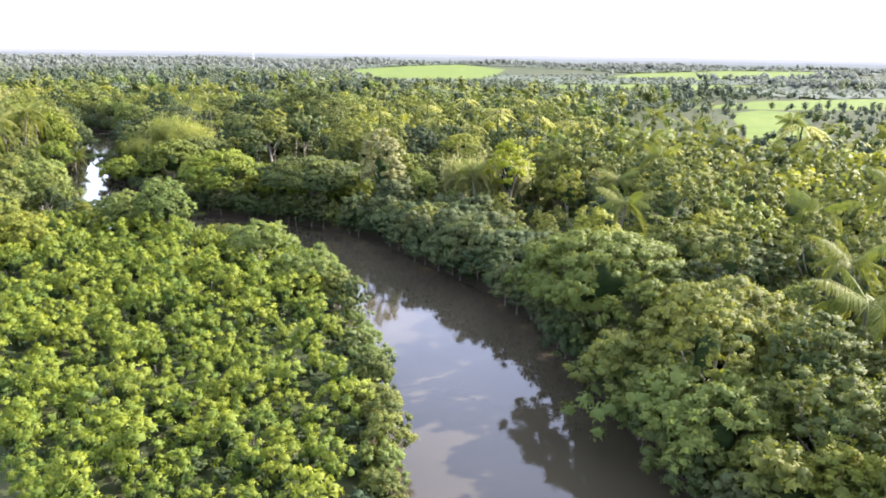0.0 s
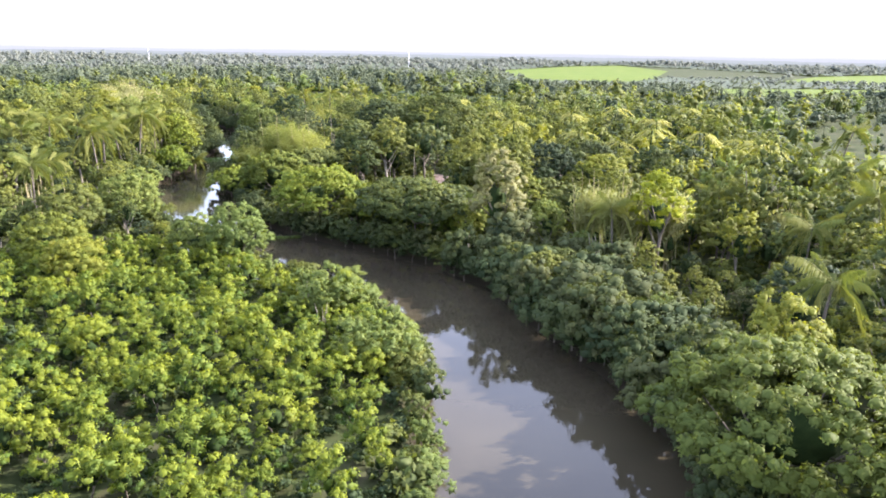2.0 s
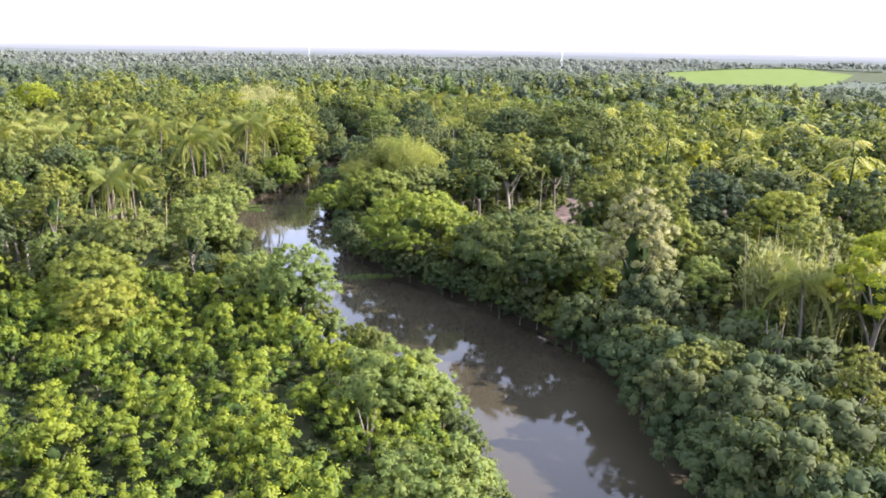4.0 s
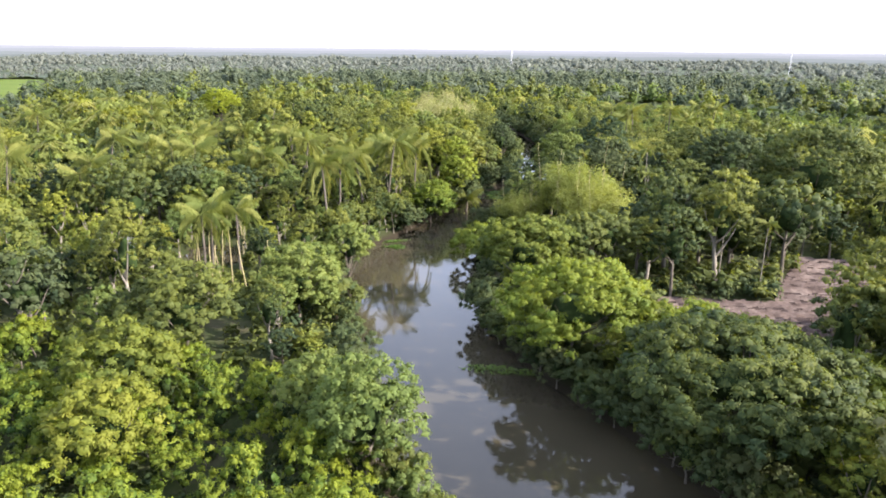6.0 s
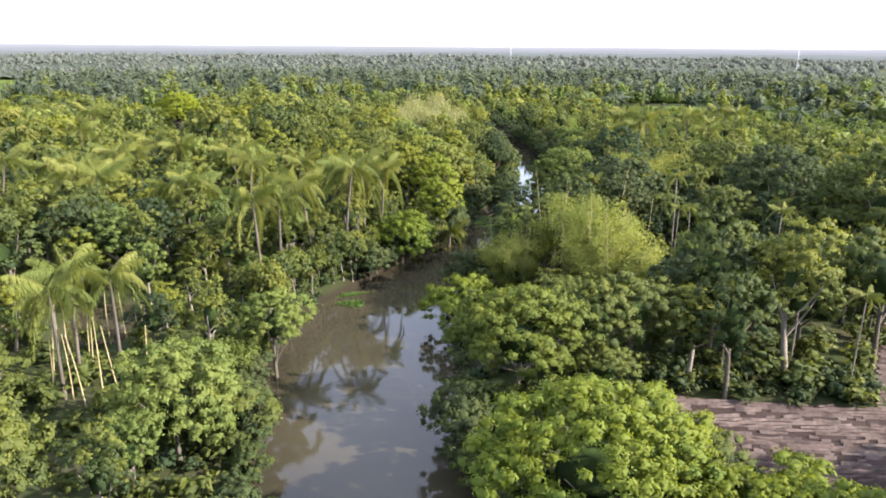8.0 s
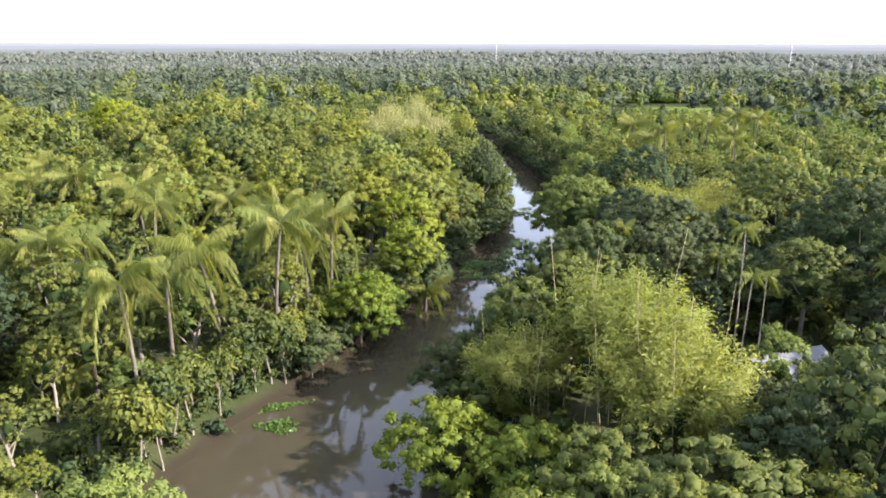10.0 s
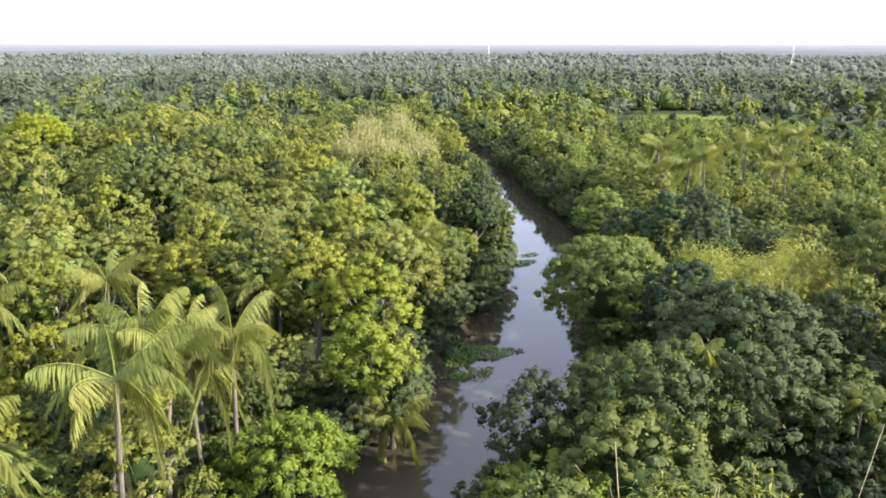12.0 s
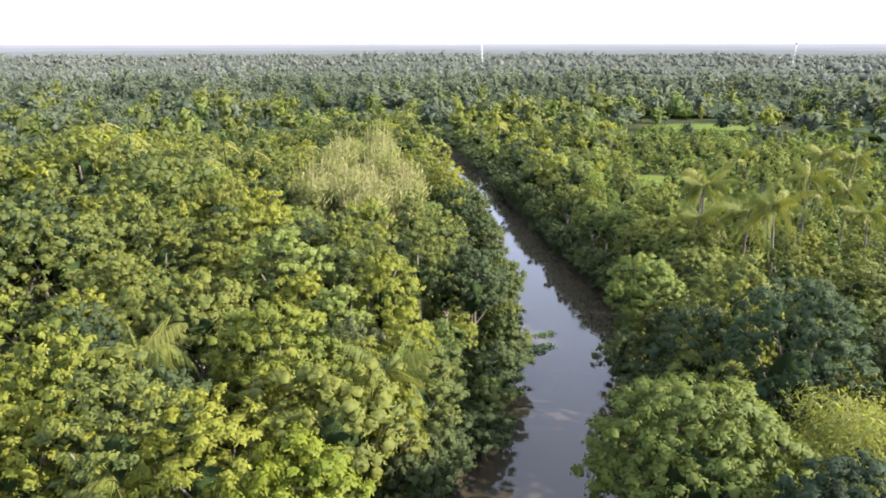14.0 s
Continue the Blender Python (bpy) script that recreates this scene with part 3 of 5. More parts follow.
# ---- the single trees that stand out: x, y, height, crown width, crown base, clumps, leaves, flatness, kind ----
HEROES = [
    (17, 70, 12.2, 18, 2.5, 64, "dome", 0.45, 0.2), (25, 57, 11, 14, 1.5, 30, "broad", 0.55, 0.2), (17, 55, 8.5, 9, 0.8, 20, "broad", 0.7, 0.3), (33, 51, 8.5, 10, 1.5, 20, "broad", 0.6, 0.4),
    (25, 49, 6.5, 6.5, 0.8, 14, "light", 0.8, 0.0), (28, 44, 6.2, 7, 0.8, 14, "light", 0.8, 0.0), (20, 45, 7.5, 8, 0.6, 18, "light", 0.8, 0.0),
    (11.6, 121, 15.8, 7.4, 5.0, 24, "yellow", 0.7, 0.0), (-10.5, 125, 16.5, 7.6, 3.5, 26, "cream", 0.9, 0.0),
    (-24, 130, 10.5, 18, 4, 54, "broad", 0.35, 0.45), (-43, 138, 10.4, 15, 1.5, 34, "fresh", 0.55, 0.75), (-57, 150, 10.5, 11, 3.0, 28, "olive", 0.8, 0.3), (-30, 140, 7.6, 14, 1, 30, "fresh", 0.55, 0.7),
    (-17, 137, 7.4, 13, 1, 28, "fresh", 0.55, 0.5), (-38, 209, 19.5, 20, 4, 40, "broad", 0.6, 0.1), (-56, 217, 16.5, 13, 4, 26, "shade", 0.6, 0.1), (-41, 178, 13.3, 10, 2, 22, "broad", 0.7, 0.2),
    (-91, 215, 14.2, 13, 2.5, 64, "dome", 0.55, 0.25), (-77, 193, 12.8, 10.5, 3, 24, "broad", 0.6, 0.3), (-75.5, 206, 14.2, 12.5, 2.5, 42, "grey", 0.6, 0.05), (-82, 212, 13.5, 8, 2, 24, "shade", 0.75, 0.0), (-88.5, 229.5, 16.5, 10, 3, 30, "dusk", 0.75, 0.0),
    (-107, 246, 11.8, 7, 3, 20, "light", 0.7, 0.1), (-94, 255, 8, 11, 1, 22, "dusk", 0.7, 0.0), (-69, 231, 15.5, 11, 2, 26, "broad", 0.7, 0.1), (-88, 240, 5.5, 9, 0.6, 18, "shade", 0.7, 0.0), (-66, 211, 8.5, 10, 1.5, 22, "shade", 0.7, 0.0), (-62, 224, 9, 11, 1.5, 22, "shade", 0.7, 0.0),
    (-80, 141.5, 10.8, 6.5, 4.5, 18, "light", 0.8, 0.1), (-71.5, 126, 9.4, 9.5, 1.0, 30, "light", 0.8, 0.0), (-71, 130.5, 5.0, 6, 0.5, 14, "broad", 0.8, 0.6),
    (-50, 111, 7.0, 7, 1, 15, "light", 0.8, 0.0), (-67, 103, 7.5, 8.5, 1.5, 18, "olive", 0.8, 0.5), (-59, 98, 6.5, 8, 1, 17, "olive", 0.8, 0.6), (-71.5, 112, 9.5, 10, 2, 24, "broad", 0.7, 0.5),
    (-25, 97, 5.0, 9, 0.4, 18, "light", 0.8, 0.0), (-43.5, 109.5, 9.4, 7.5, 1.5, 20, "light", 0.9, 0.0), (-16.5, 86, 4.2, 8, 0.4, 18, "light", 0.8, 0.0), (-97.5, 178.5, 8.6, 9.5, 1.0, 28, "bright", 0.7, 0.6), (-78.5, 183, 8.0, 8, 0.8, 20, "fresh", 0.7, 0.5), (-73.5, 163.5, 6.4, 8.5, 0.5, 20, "fresh", 0.7, 0.5), (-66, 164.5, 4.6, 7, 0.4, 18, "fresh", 0.8, 0.5), (-106.5, 196.5, 12, 8, 3, 22, "bright", 0.9, 0.8), (-100.8, 190.5, 10.5, 7, 3, 18, "bright", 0.9, 0.7), (-112, 194.5, 13.8, 7.5, 4, 20, "olive", 0.9, 0.8), (-120, 206, 14.6, 9, 4, 24, "olive", 0.9, 0.7), (-123.5, 189, 13, 8, 3, 20, "olive", 0.9, 0.7),
    (-231, 220, 16, 12, 6, 18, "yellow", 0.6, 0.0), (-14, 152, 13, 10, 2, 26, "broad", 0.7, 0.2), (-6, 160, 13.5, 11, 2, 28, "shade", 0.7, 0.1), (4, 152, 13, 10, 2, 26, "olive", 0.7, 0.3), (-11, 168, 12.5, 10, 2, 26, "broad", 0.7, 0.2), (2, 172, 13, 11, 2, 26, "grey", 0.7, 0.1), (14, 166, 12.5, 10, 2, 24, "broad", 0.7, 0.1),
]
HERO_LEAF = {"broad": (LEAF_BROAD, "large spreading broadleaf tree with a domed green crown"), "light": (LEAF_LIGHT, "light green feathery riverside tree with a loose crown"),
             "yellow": (LEAF_YELLOW, "bright yellow-green tree standing above its neighbours"), "cream": (LEAF_CREAM, "tall tree covered in cream-coloured blossom"),
             "olive": (LEAF_OLIVE, "rounded olive-green tree with young shoots"), "grey": (LEAF_GREY, "broad grey-green tree with a wide rough crown"),
             "shade": (LEAF_SHADE, "dense dark blue-green tree with a heavy crown"), "dusk": (LEAF_DARK, "low wide dark tree with dull foliage"), "fresh": (LEAF_FRESH, "broad fresh green tree spreading low over the bank"), "dome": (LEAF_DOME, "large dome-shaped olive green tree standing over the river bank"), "bright": (LEAF_ORCHARD, "bright fresh green tree leaning over the river bank")}
BAMBOO = [(-66, 178, 1.08, "big"), (-60, 172.5, 0.95, "big"), (-72.5, 172, 0.7, "big"), (7, 122, 1.15, "tall"), (3, 126, 1.1, "tall"), (13, 126, 1.1, "tall"), (29, 128, 0.9, "tall"),
          (-152, 250, 1.15, "tall"), (-160, 268, 1.2, "tall"), (-149, 245, 1.0, "tall"), (-155, 263, 1.15, "tall"), (-163, 256, 1.2, "tall"), (-171, 256, 1.2, "tall"), (-151, 257, 1.1, "tall"), (-158, 258, 1.2, "tall"), (-166, 262, 1.25, "tall"), (-170, 272, 1.3, "tall"), (-176, 280, 1.3, "tall"), (-183, 287, 1.3, "tall"), (-166, 252, 1.15, "tall"), (-175, 264, 1.25, "tall"), (-184, 275, 1.25, "tall"), (-193, 286, 1.3, "tall"), (-194, 298, 1.3, "tall"),
          (-160, 247, 0.9, "soft"), (-140, 242, 0.85, "soft"), (-82.5, 221, 1.1, "gold"), (-79, 224, 1.05, "gold"), (-76, 227, 1.1, "gold"), (-83, 225, 0.9, "gold")] + [
          (-121 - 7 * k, 280 + 8 * k, 0.9 + 0.05 * k, "soft") for k in range(6)] + [(-128, 301, 0.9, "soft"), (-139, 314, 1.0, "soft"), (-80, 136, 0.6, "soft"), (-74, 131, 0.6, "soft")]
PATCHES = np.array([(q[0], q[1], 4.2 * q[2]) for q in BAMBOO] + [(h[0], h[1], h[3] * 0.42) for h in HEROES] + [(-65, 177, 10.0), (-60, 171, 8.5), (-70, 170, 6.0), (-66, 158, 6), (-72, 166, 5), (-91, 215, 8.5), (8, 119, 6), (-112, 125, 4), (-139, 165, 3.5), (-57, 194, 6), (-80, 224, 6), (-38, 150, 7), (-27, 150, 7), (-88, 126, 6), (-80, 120.5, 6.5), (-84, 131, 4), (-96, 130, 5)])


# Dark-leaved trees grow here; their colour also stands for shaded tree sides.
SHADY = np.array([(-104, 182), (-128, 176), (-132, 185), (-116, 191), (-106, 188)], float)
LOW_WOOD = [
    (SHADY, 0.72),
    (np.array([(-120, 108), (-45, 100), (-52, 118), (-72, 138), (-92, 154), (-106, 152), (-112, 132)], float), 0.78),
    (np.array([(-132, 300), (-100, 266), (-55, 280), (-40, 440), (-120, 450), (-190, 445), (-160, 345)], float), 0.52),
    (np.array([(40, 165), (110, 170), (200, 240), (360, 420), (480, 600), (300, 640), (130, 430), (70, 300)], float), 0.5),
    (np.array([(-60, 520), (60, 470), (180, 520), (330, 700), (200, 1300), (-160, 1300), (-90, 700)], float), 0.5),
    (np.array([(-98, 182), (-115, 176), (-240, 160), (-240, 260), (-150, 262), (-104, 208)], float), 1.16),
    (np.array([(-14, 84), (20, 84), (28, 118), (-5, 123)], float), 0.56),
]


def growth_of(p):
    k = np.ones(len(p))
    for poly, low in LOW_WOOD[::-1]:
        k[inside(poly, p)] = low
    return k


def growth(x, y):
    for poly, k in LOW_WOOD:
        if inside(poly, (x, y))[0]:
            return k
    return 1.0


def clear_of_heroes(p):
    return (np.hypot(p[:, None, 0] - PATCHES[None, :, 0], p[:, None, 1] - PATCHES[None, :, 1]) > PATCHES[None, :, 2]).all(axis=1)


PASSED = np.array([(5, 45), (-2, 80), (-25, 112), (-62, 140), (-90, 170), (-102, 205), (-128, 245)], float)
near_pts, rng = stand(lambda p: wooded(p, 2.3) & clear_of_heroes(p) & (far_from(PASSED, p) < 75), (-230, 110), (10, 330), 5.5, 0.4, 3)
order = np.argsort(far_from(PASSED, near_pts))
def patchy(x, y):
    """Groves of taller and lower growth."""
    return 0.5 + 0.3 * math.sin(x * 0.051 + 1.7 * math.sin(y * 0.037)) + 0.2 * math.sin(y * 0.083 + x * 0.029)


def west_of_river(x, y):
    return x < np.interp(y, COURSE[:, 1], COURSE[:, 0])


MIX_WEST = np.array([0.06, 0.06, 0.14, 0.14, 0.03, 0.03, 0.09, 0.09, 0.09, 0.09, 0.08, 0.08, 0.01, 0.01])
MIX_LIGHT = np.array([0.1, 0.1, 0.1, 0.1, 0.07, 0.07, 0.15, 0.15, 0.02, 0.02, 0.03, 0.03, 0.03, 0.03])
MIX_DARK = np.array([0.09, 0.09, 0.08, 0.08, 0.06, 0.06, 0.03, 0.03, 0.02, 0.02, 0.19, 0.19, 0.03, 0.03])
# mostly dark leaves, painting in the shade of the stand
MIX_SHADE = np.array([0.1, 0.1, 0.04, 0.04, 0.02, 0.02, 0.0, 0.0, 0.0, 0.0, 0.29, 0.29, 0.05, 0.05])
MIX_EAST = np.array([0.10, 0.10, 0.13, 0.13, 0.09, 0.09, 0.07, 0.07, 0.06, 0.06, 0.02, 0.02, 0.03, 0.03])
for j, (x, y) in enumerate(near_pts[order[:700]]):
    kinds = NEAR if j < 330 else NEXT
    big = growth(x, y) * (1.0 + 0.16 * math.sin(x * 0.13 + 1) * math.cos(y * 0.11))
    kinds[rng.choice(14, p=MIX_SHADE if inside(SHADY, (x, y))[0] or (x > -76 and 186 < y < 216) else MIX_WEST if west_of_river(x, y) else MIX_LIGHT if y > 243 else MIX_DARK if y > 148 and patchy(1.5 * x + 20, 1.5 * y) > 0.46 else MIX_EAST)].place(x, y, float(ground_z((x, y))[0]), rng.uniform(0, 360), big * rng.uniform(0.62, 1.1), rng.uniform(0.85, 1.2))
rest = near_pts[order[700:]]
mid_pts, rng = stand(lambda p: wooded(p, 2.5) & clear_of_heroes(p) & (far_from(PASSED, p) >= 75) & (far_from(PASSED, p) < 150), (-420, 240), (20, 520), 6.6, 0.38, 4)
mid_pts = np.r_[rest, mid_pts]


def small_palm(seed):
    """A palm for the distance: stem and a star of drooping folded fronds."""
    rg, sh = np.random.default_rng(seed), Shape()
    h = rg.uniform(10, 12.5)
    sh.add(*tube([(0, 0, -0.3), (0.2, 0.1, h * 0.5), (0.5, 0.2, h)], [0.2, 0.15, 0.12], 4), 1)
    for j in range(12):
        a, rise = j * 2.4, rg.uniform(-0.1, 0.8)
        u = np.array([0.0, 0.35, 0.7, 1.0])
        c, r = np.array([math.cos(a), math.sin(a), 0]), np.array([-math.sin(a), math.cos(a), 0])
        mid = np.array([0.5, 0.2, h]) + c * (3.6 * u)[:, None] + np.array([0, 0, 1]) * (3.6 * (rise * u - 0.85 * u ** 2))[:, None]
        k = np.linspace(0.2, 0.98, 7)
        at = np.stack([np.interp(k, u, mid[:, q]) for q in range(3)], axis=1)
        for sgn in (-1, 1):
            ln = (1.05 * np.sin(0.5 + 2.2 * k) * rg.uniform(0.7, 1.2, 7))[:, None]
            d = unit(c * 0.7 + sgn * r * 0.8 + np.array([0, 0, -1]) * rg.uniform(0.5, 1.3, (7, 1)))
            v = np.stack([at - c * 0.1, at + d * ln * 0.5 + c * 0.16, at + d * ln, at + d * ln * 0.5 - c * 0.16], axis=1).reshape(-1, 3)
            sh.add(v, quads(7) if sgn > 0 else quads(7)[:, ::-1], 0, rg.random(), 0.0, np.tile(unit(np.array([c[0] * 0.4, c[1] * 0.4, 0.9])), (28, 1)))
    return sh.arrays()


SMALL_PALMS = [small_palm(400 + k) for k in range(3)]


def woodland(name, label, points, protos, rng, lo, hi):
    shapes = {}
    zs, away = ground_z(points), far_from(PASSED, points)
    for (x, y), z, grown, gap in zip(points, zs, growth_of(points), away):
        grove = patchy(x, y)
        if rng.random() < (0.3 if x < -100 else 0.16) * grove:
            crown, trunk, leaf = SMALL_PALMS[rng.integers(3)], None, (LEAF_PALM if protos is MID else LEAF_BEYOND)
        else:
            pick = rng.choice(len(protos), p=(0.14, 0.17, 0.14, 0.27, 0.14, 0.07, 0.07) if y > 240 else (0.15, 0.18, 0.15, 0.18, 0.2, 0.07, 0.07))
            crown, trunk, leaf = protos[pick]
            # the hazed leaf colour takes over by 360 m
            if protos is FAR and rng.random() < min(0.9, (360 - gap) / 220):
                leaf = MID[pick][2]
        s = shapes.setdefault(leaf.name, (Shape(), leaf))[0]
        size, turn, tint = grown * rng.uniform(lo, hi) * (0.68 + 0.6 * grove), rng.uniform(0, 6.28), 1.7 * (0.42 * rng.random() + 0.58 * patchy(y + 40, x)) - 0.25
        s.put(crown, (x, y, z), turn, size, tint)
        if trunk is not None:
            v, f, m, t, q, nm = trunk
            s.put((v, f, m + 2, t, q, nm), (x, y, z), turn, size)
    for s, leaf in shapes.values():
        tagged(new(name, s.mesh(name, [leaf, SHADE_TWIG, BARK])), label, "woodland", kind="stuff")


woodland("woodland", "thick mixed green woodland behind the river trees", mid_pts, MID, rng, 0.65, 1.15)
far_pts, rng = stand(lambda p: in_sight(p) & ~open_land(p) & (river_gap(p) > 2) & (far_from(PASSED, p) >= 150) & (far_from(PASSED, p) < 480), (-780, 420), (20, 900), 8.6, 0.45, 5)
woodland("woodland", "distant mixed woodland canopy fading towards the horizon", far_pts, FAR, rng, 0.45, 1.15)

# the farthest woods: low lumps of canopy
def far_lump(seed):
    rg, lump = np.random.default_rng(seed), Shape()
    for k in range(2):
        c = np.array([rg.uniform(-2.5, 2.5), rg.uniform(-2.5, 2.5), rg.uniform(3.5, 6.5)])
        r = np.array([3.6, 3.6, 3.4]) * rg.uniform(0.7, 1.2)
        core(lump, rg, c, r * 0.7, 1, rg.random(), 0)
        leaves(lump, rg, c, r, 15, 1.7, 0.6, 0.2, rg.random())
    return lump.arrays()


LUMPS = [far_lump(9 + k) for k in range(5)]


def far_country(p):
    field = (np.sin(p[:, 0] * 0.008 + 1.3) + np.sin(p[:, 1] * 0.006 + p[:, 0] * 0.003)) > 0.55
    field &= (p[:, 0] > -120 + 0.1 * p[:, 1]) & (p[:, 1] > 520)
    return in_sight(p) & ~open_land(p) & ~field & (far_from(PASSED, p) >= 480) & (np.hypot(p[:, 0] + 60, p[:, 1] - 120) < 1760)


for step, lo, hi in ((10.5, 0, 900), (19, 900, 1800)):
    pts, rng = stand(lambda p: far_country(p) & (np.hypot(p[:, 0] + 60, p[:, 1] - 120) >= lo) & (np.hypot(p[:, 0] + 60, p[:, 1] - 120) < hi), (-2700, 2100), (100, 2800), step, 0.45, 6 + int(step))
    # the paler hazed leaf colour takes over towards 900 m
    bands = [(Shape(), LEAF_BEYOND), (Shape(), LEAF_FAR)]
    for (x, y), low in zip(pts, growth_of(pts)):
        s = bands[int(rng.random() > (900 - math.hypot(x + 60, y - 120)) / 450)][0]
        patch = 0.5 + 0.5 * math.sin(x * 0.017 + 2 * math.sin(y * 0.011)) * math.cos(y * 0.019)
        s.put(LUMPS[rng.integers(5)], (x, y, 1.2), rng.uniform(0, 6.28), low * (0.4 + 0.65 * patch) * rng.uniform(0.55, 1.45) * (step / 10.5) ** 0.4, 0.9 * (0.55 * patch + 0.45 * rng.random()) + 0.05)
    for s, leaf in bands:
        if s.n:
            tagged(new("woodland", s.mesh("woodland", [leaf, SHADE_TWIG])), "far hazy woodland on the plain", "woodland", kind="stuff")

# the closed canopy between the far crowns; the nearer sheet paints shaded gaps
def canopy(name, label, xs, ys, cell, test, height, leaf, seed):
    rg = np.random.default_rng(seed)
    gx, gy = np.meshgrid(np.arange(*xs, cell), np.arange(*ys, cell))
    p = np.c_[gx.ravel(), gy.ravel()] + rg.uniform(-0.3, 0.3, (gx.size, 2)) * cell
    n, m = gx.shape[1], gx.shape[0]
    ok = test(p)
    z = 1.5 + height * growth_of(p) * rg.uniform(0.15, 1.15, len(p)) * (0.7 + 0.5 * np.sin(p[:, 0] * 0.05 + 1.7 * np.sin(p[:, 1] * 0.037)) ** 2)
    z = np.where(ok, z, 0.9)
    i = (np.arange(m - 1)[:, None] * n + np.arange(n - 1)[None, :]).ravel()
    f = np.c_[i, i + 1, i + n + 1, i + n]
    f = f[ok[f].all(axis=1)]
    sh = Shape().add(np.c_[p, z], f, 0, rg.uniform(-0.9, 0.9, len(p)))
    tagged(new(name, sh.mesh(name, [leaf], True)), label, "woodland", kind="stuff")


# The dark leaf colour puts the shade between crowns into this sheet.
canopy("woodland", "dark canopy sheet standing for shade between distant crowns", (-780, 420), (60, 900), 4.0, lambda p: in_sight(p) & ~open_land(p) & (river_gap(p) > 7) & (far_from(PASSED, p) >= 152) & (far_from(PASSED, p) < 490) & (growth_of(p) > 0.9) & (far_from(PADDIES[7], p, True) > 18), 3.6, LEAF_DARK, 71)
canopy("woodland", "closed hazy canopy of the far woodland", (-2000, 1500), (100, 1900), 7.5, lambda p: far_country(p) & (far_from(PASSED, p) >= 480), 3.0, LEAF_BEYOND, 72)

# the last line of country under the sky: glowing rings, haze put into their colour
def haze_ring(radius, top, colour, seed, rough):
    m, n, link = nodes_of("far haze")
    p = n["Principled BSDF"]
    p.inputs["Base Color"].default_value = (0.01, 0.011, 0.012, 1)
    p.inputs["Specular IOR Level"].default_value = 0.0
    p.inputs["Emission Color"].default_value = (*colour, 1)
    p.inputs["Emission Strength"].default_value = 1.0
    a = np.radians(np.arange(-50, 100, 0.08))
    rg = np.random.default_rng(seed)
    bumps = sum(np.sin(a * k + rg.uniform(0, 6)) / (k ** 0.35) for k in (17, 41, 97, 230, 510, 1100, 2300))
    base = np.c_[-np.sin(a) * radius - 60, np.cos(a) * radius + 120, np.zeros(len(a)) - 2]
    tp = base.copy()
    tp[:, 2] = top + rough * bumps
    j = np.arange(len(a) - 1)
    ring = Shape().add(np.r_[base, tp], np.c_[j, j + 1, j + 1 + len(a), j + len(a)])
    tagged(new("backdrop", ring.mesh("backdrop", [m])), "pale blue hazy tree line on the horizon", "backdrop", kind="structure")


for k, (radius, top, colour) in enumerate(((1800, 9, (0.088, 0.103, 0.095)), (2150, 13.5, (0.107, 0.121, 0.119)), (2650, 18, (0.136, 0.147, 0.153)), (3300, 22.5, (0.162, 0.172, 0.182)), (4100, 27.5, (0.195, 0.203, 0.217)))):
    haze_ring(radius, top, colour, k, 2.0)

# ---- orchard ----
ORCH = []
for v in range(5):
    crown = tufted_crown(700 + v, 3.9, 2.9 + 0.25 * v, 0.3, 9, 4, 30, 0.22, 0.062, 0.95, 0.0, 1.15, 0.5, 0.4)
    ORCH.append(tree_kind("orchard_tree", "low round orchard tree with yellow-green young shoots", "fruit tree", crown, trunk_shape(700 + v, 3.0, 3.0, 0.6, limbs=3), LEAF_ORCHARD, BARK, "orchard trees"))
pts, rng = stand(lambda p: inside(ORCHARD, p) & in_sight(p), (-95, 0), (14, 120), 3.55, 0.34, 21)
keep = np.argsort(far_from(COURSE, pts))
for x, y in pts[keep[:300]]:
    ORCH[rng.integers(5)].place(x, y, float(ground_z((x, y))[0]), rng.uniform(0, 360), rng.uniform(0.6, 1.2), rng.uniform(0.85, 1.25))
if len(keep) > 300:
    s = Shape()
    protos = [crown_shape(760 + v, 3.6, 3.7, 0.4, 11, 34, 0.4, 0.12, 0.95, 0.1, 0.9).arrays() for v in range(3)]
    for x, y in pts[keep[300:]]:
        s.put(protos[rng.integers(3)], (x, y, float(ground_z((x, y))[0])), rng.uniform(0, 6.28), rng.uniform(0.8, 1.2), rng.random())
    tagged(new("orchard", s.mesh("orchard", [LEAF_ORCHARD, SHADE_TWIG])), "outer rows of low yellow-green orchard trees", "orchard", kind="stuff")

# ---- standing-out trees ----
for k, (x, y, h, w, b, num, leafkind, flat, yg) in enumerate(HEROES):
    leaf, lab = HERO_LEAF[leafkind]
    fine = 0.42 if leafkind == "light" else 0.52
    tufts = int(np.clip(1.6 * (w * 0.2 * min(1.35, (15 / num) ** 0.5) / fine) ** 2, 8, 30))
    crown = tufted_crown(900 + k, h, w, b, num, tufts, 30, 0.25, 0.078, flat, 0.3, yg, 0.7, fine)
    tree = thing("broadleaf_tree", lab, "tree", "riverside trees")
    part("trunk", trunk_shape(900 + k, h, w, b, limbs=7, thick=0.019).mesh("trunk", [BARK], True), tree)
    part("crown", crown.mesh("crown", [leaf, SHADE_TWIG]), tree)
    tree.matrix_basis = pose(x, y, float(ground_z((x, y))[0]), 0, 0, 37 * k)


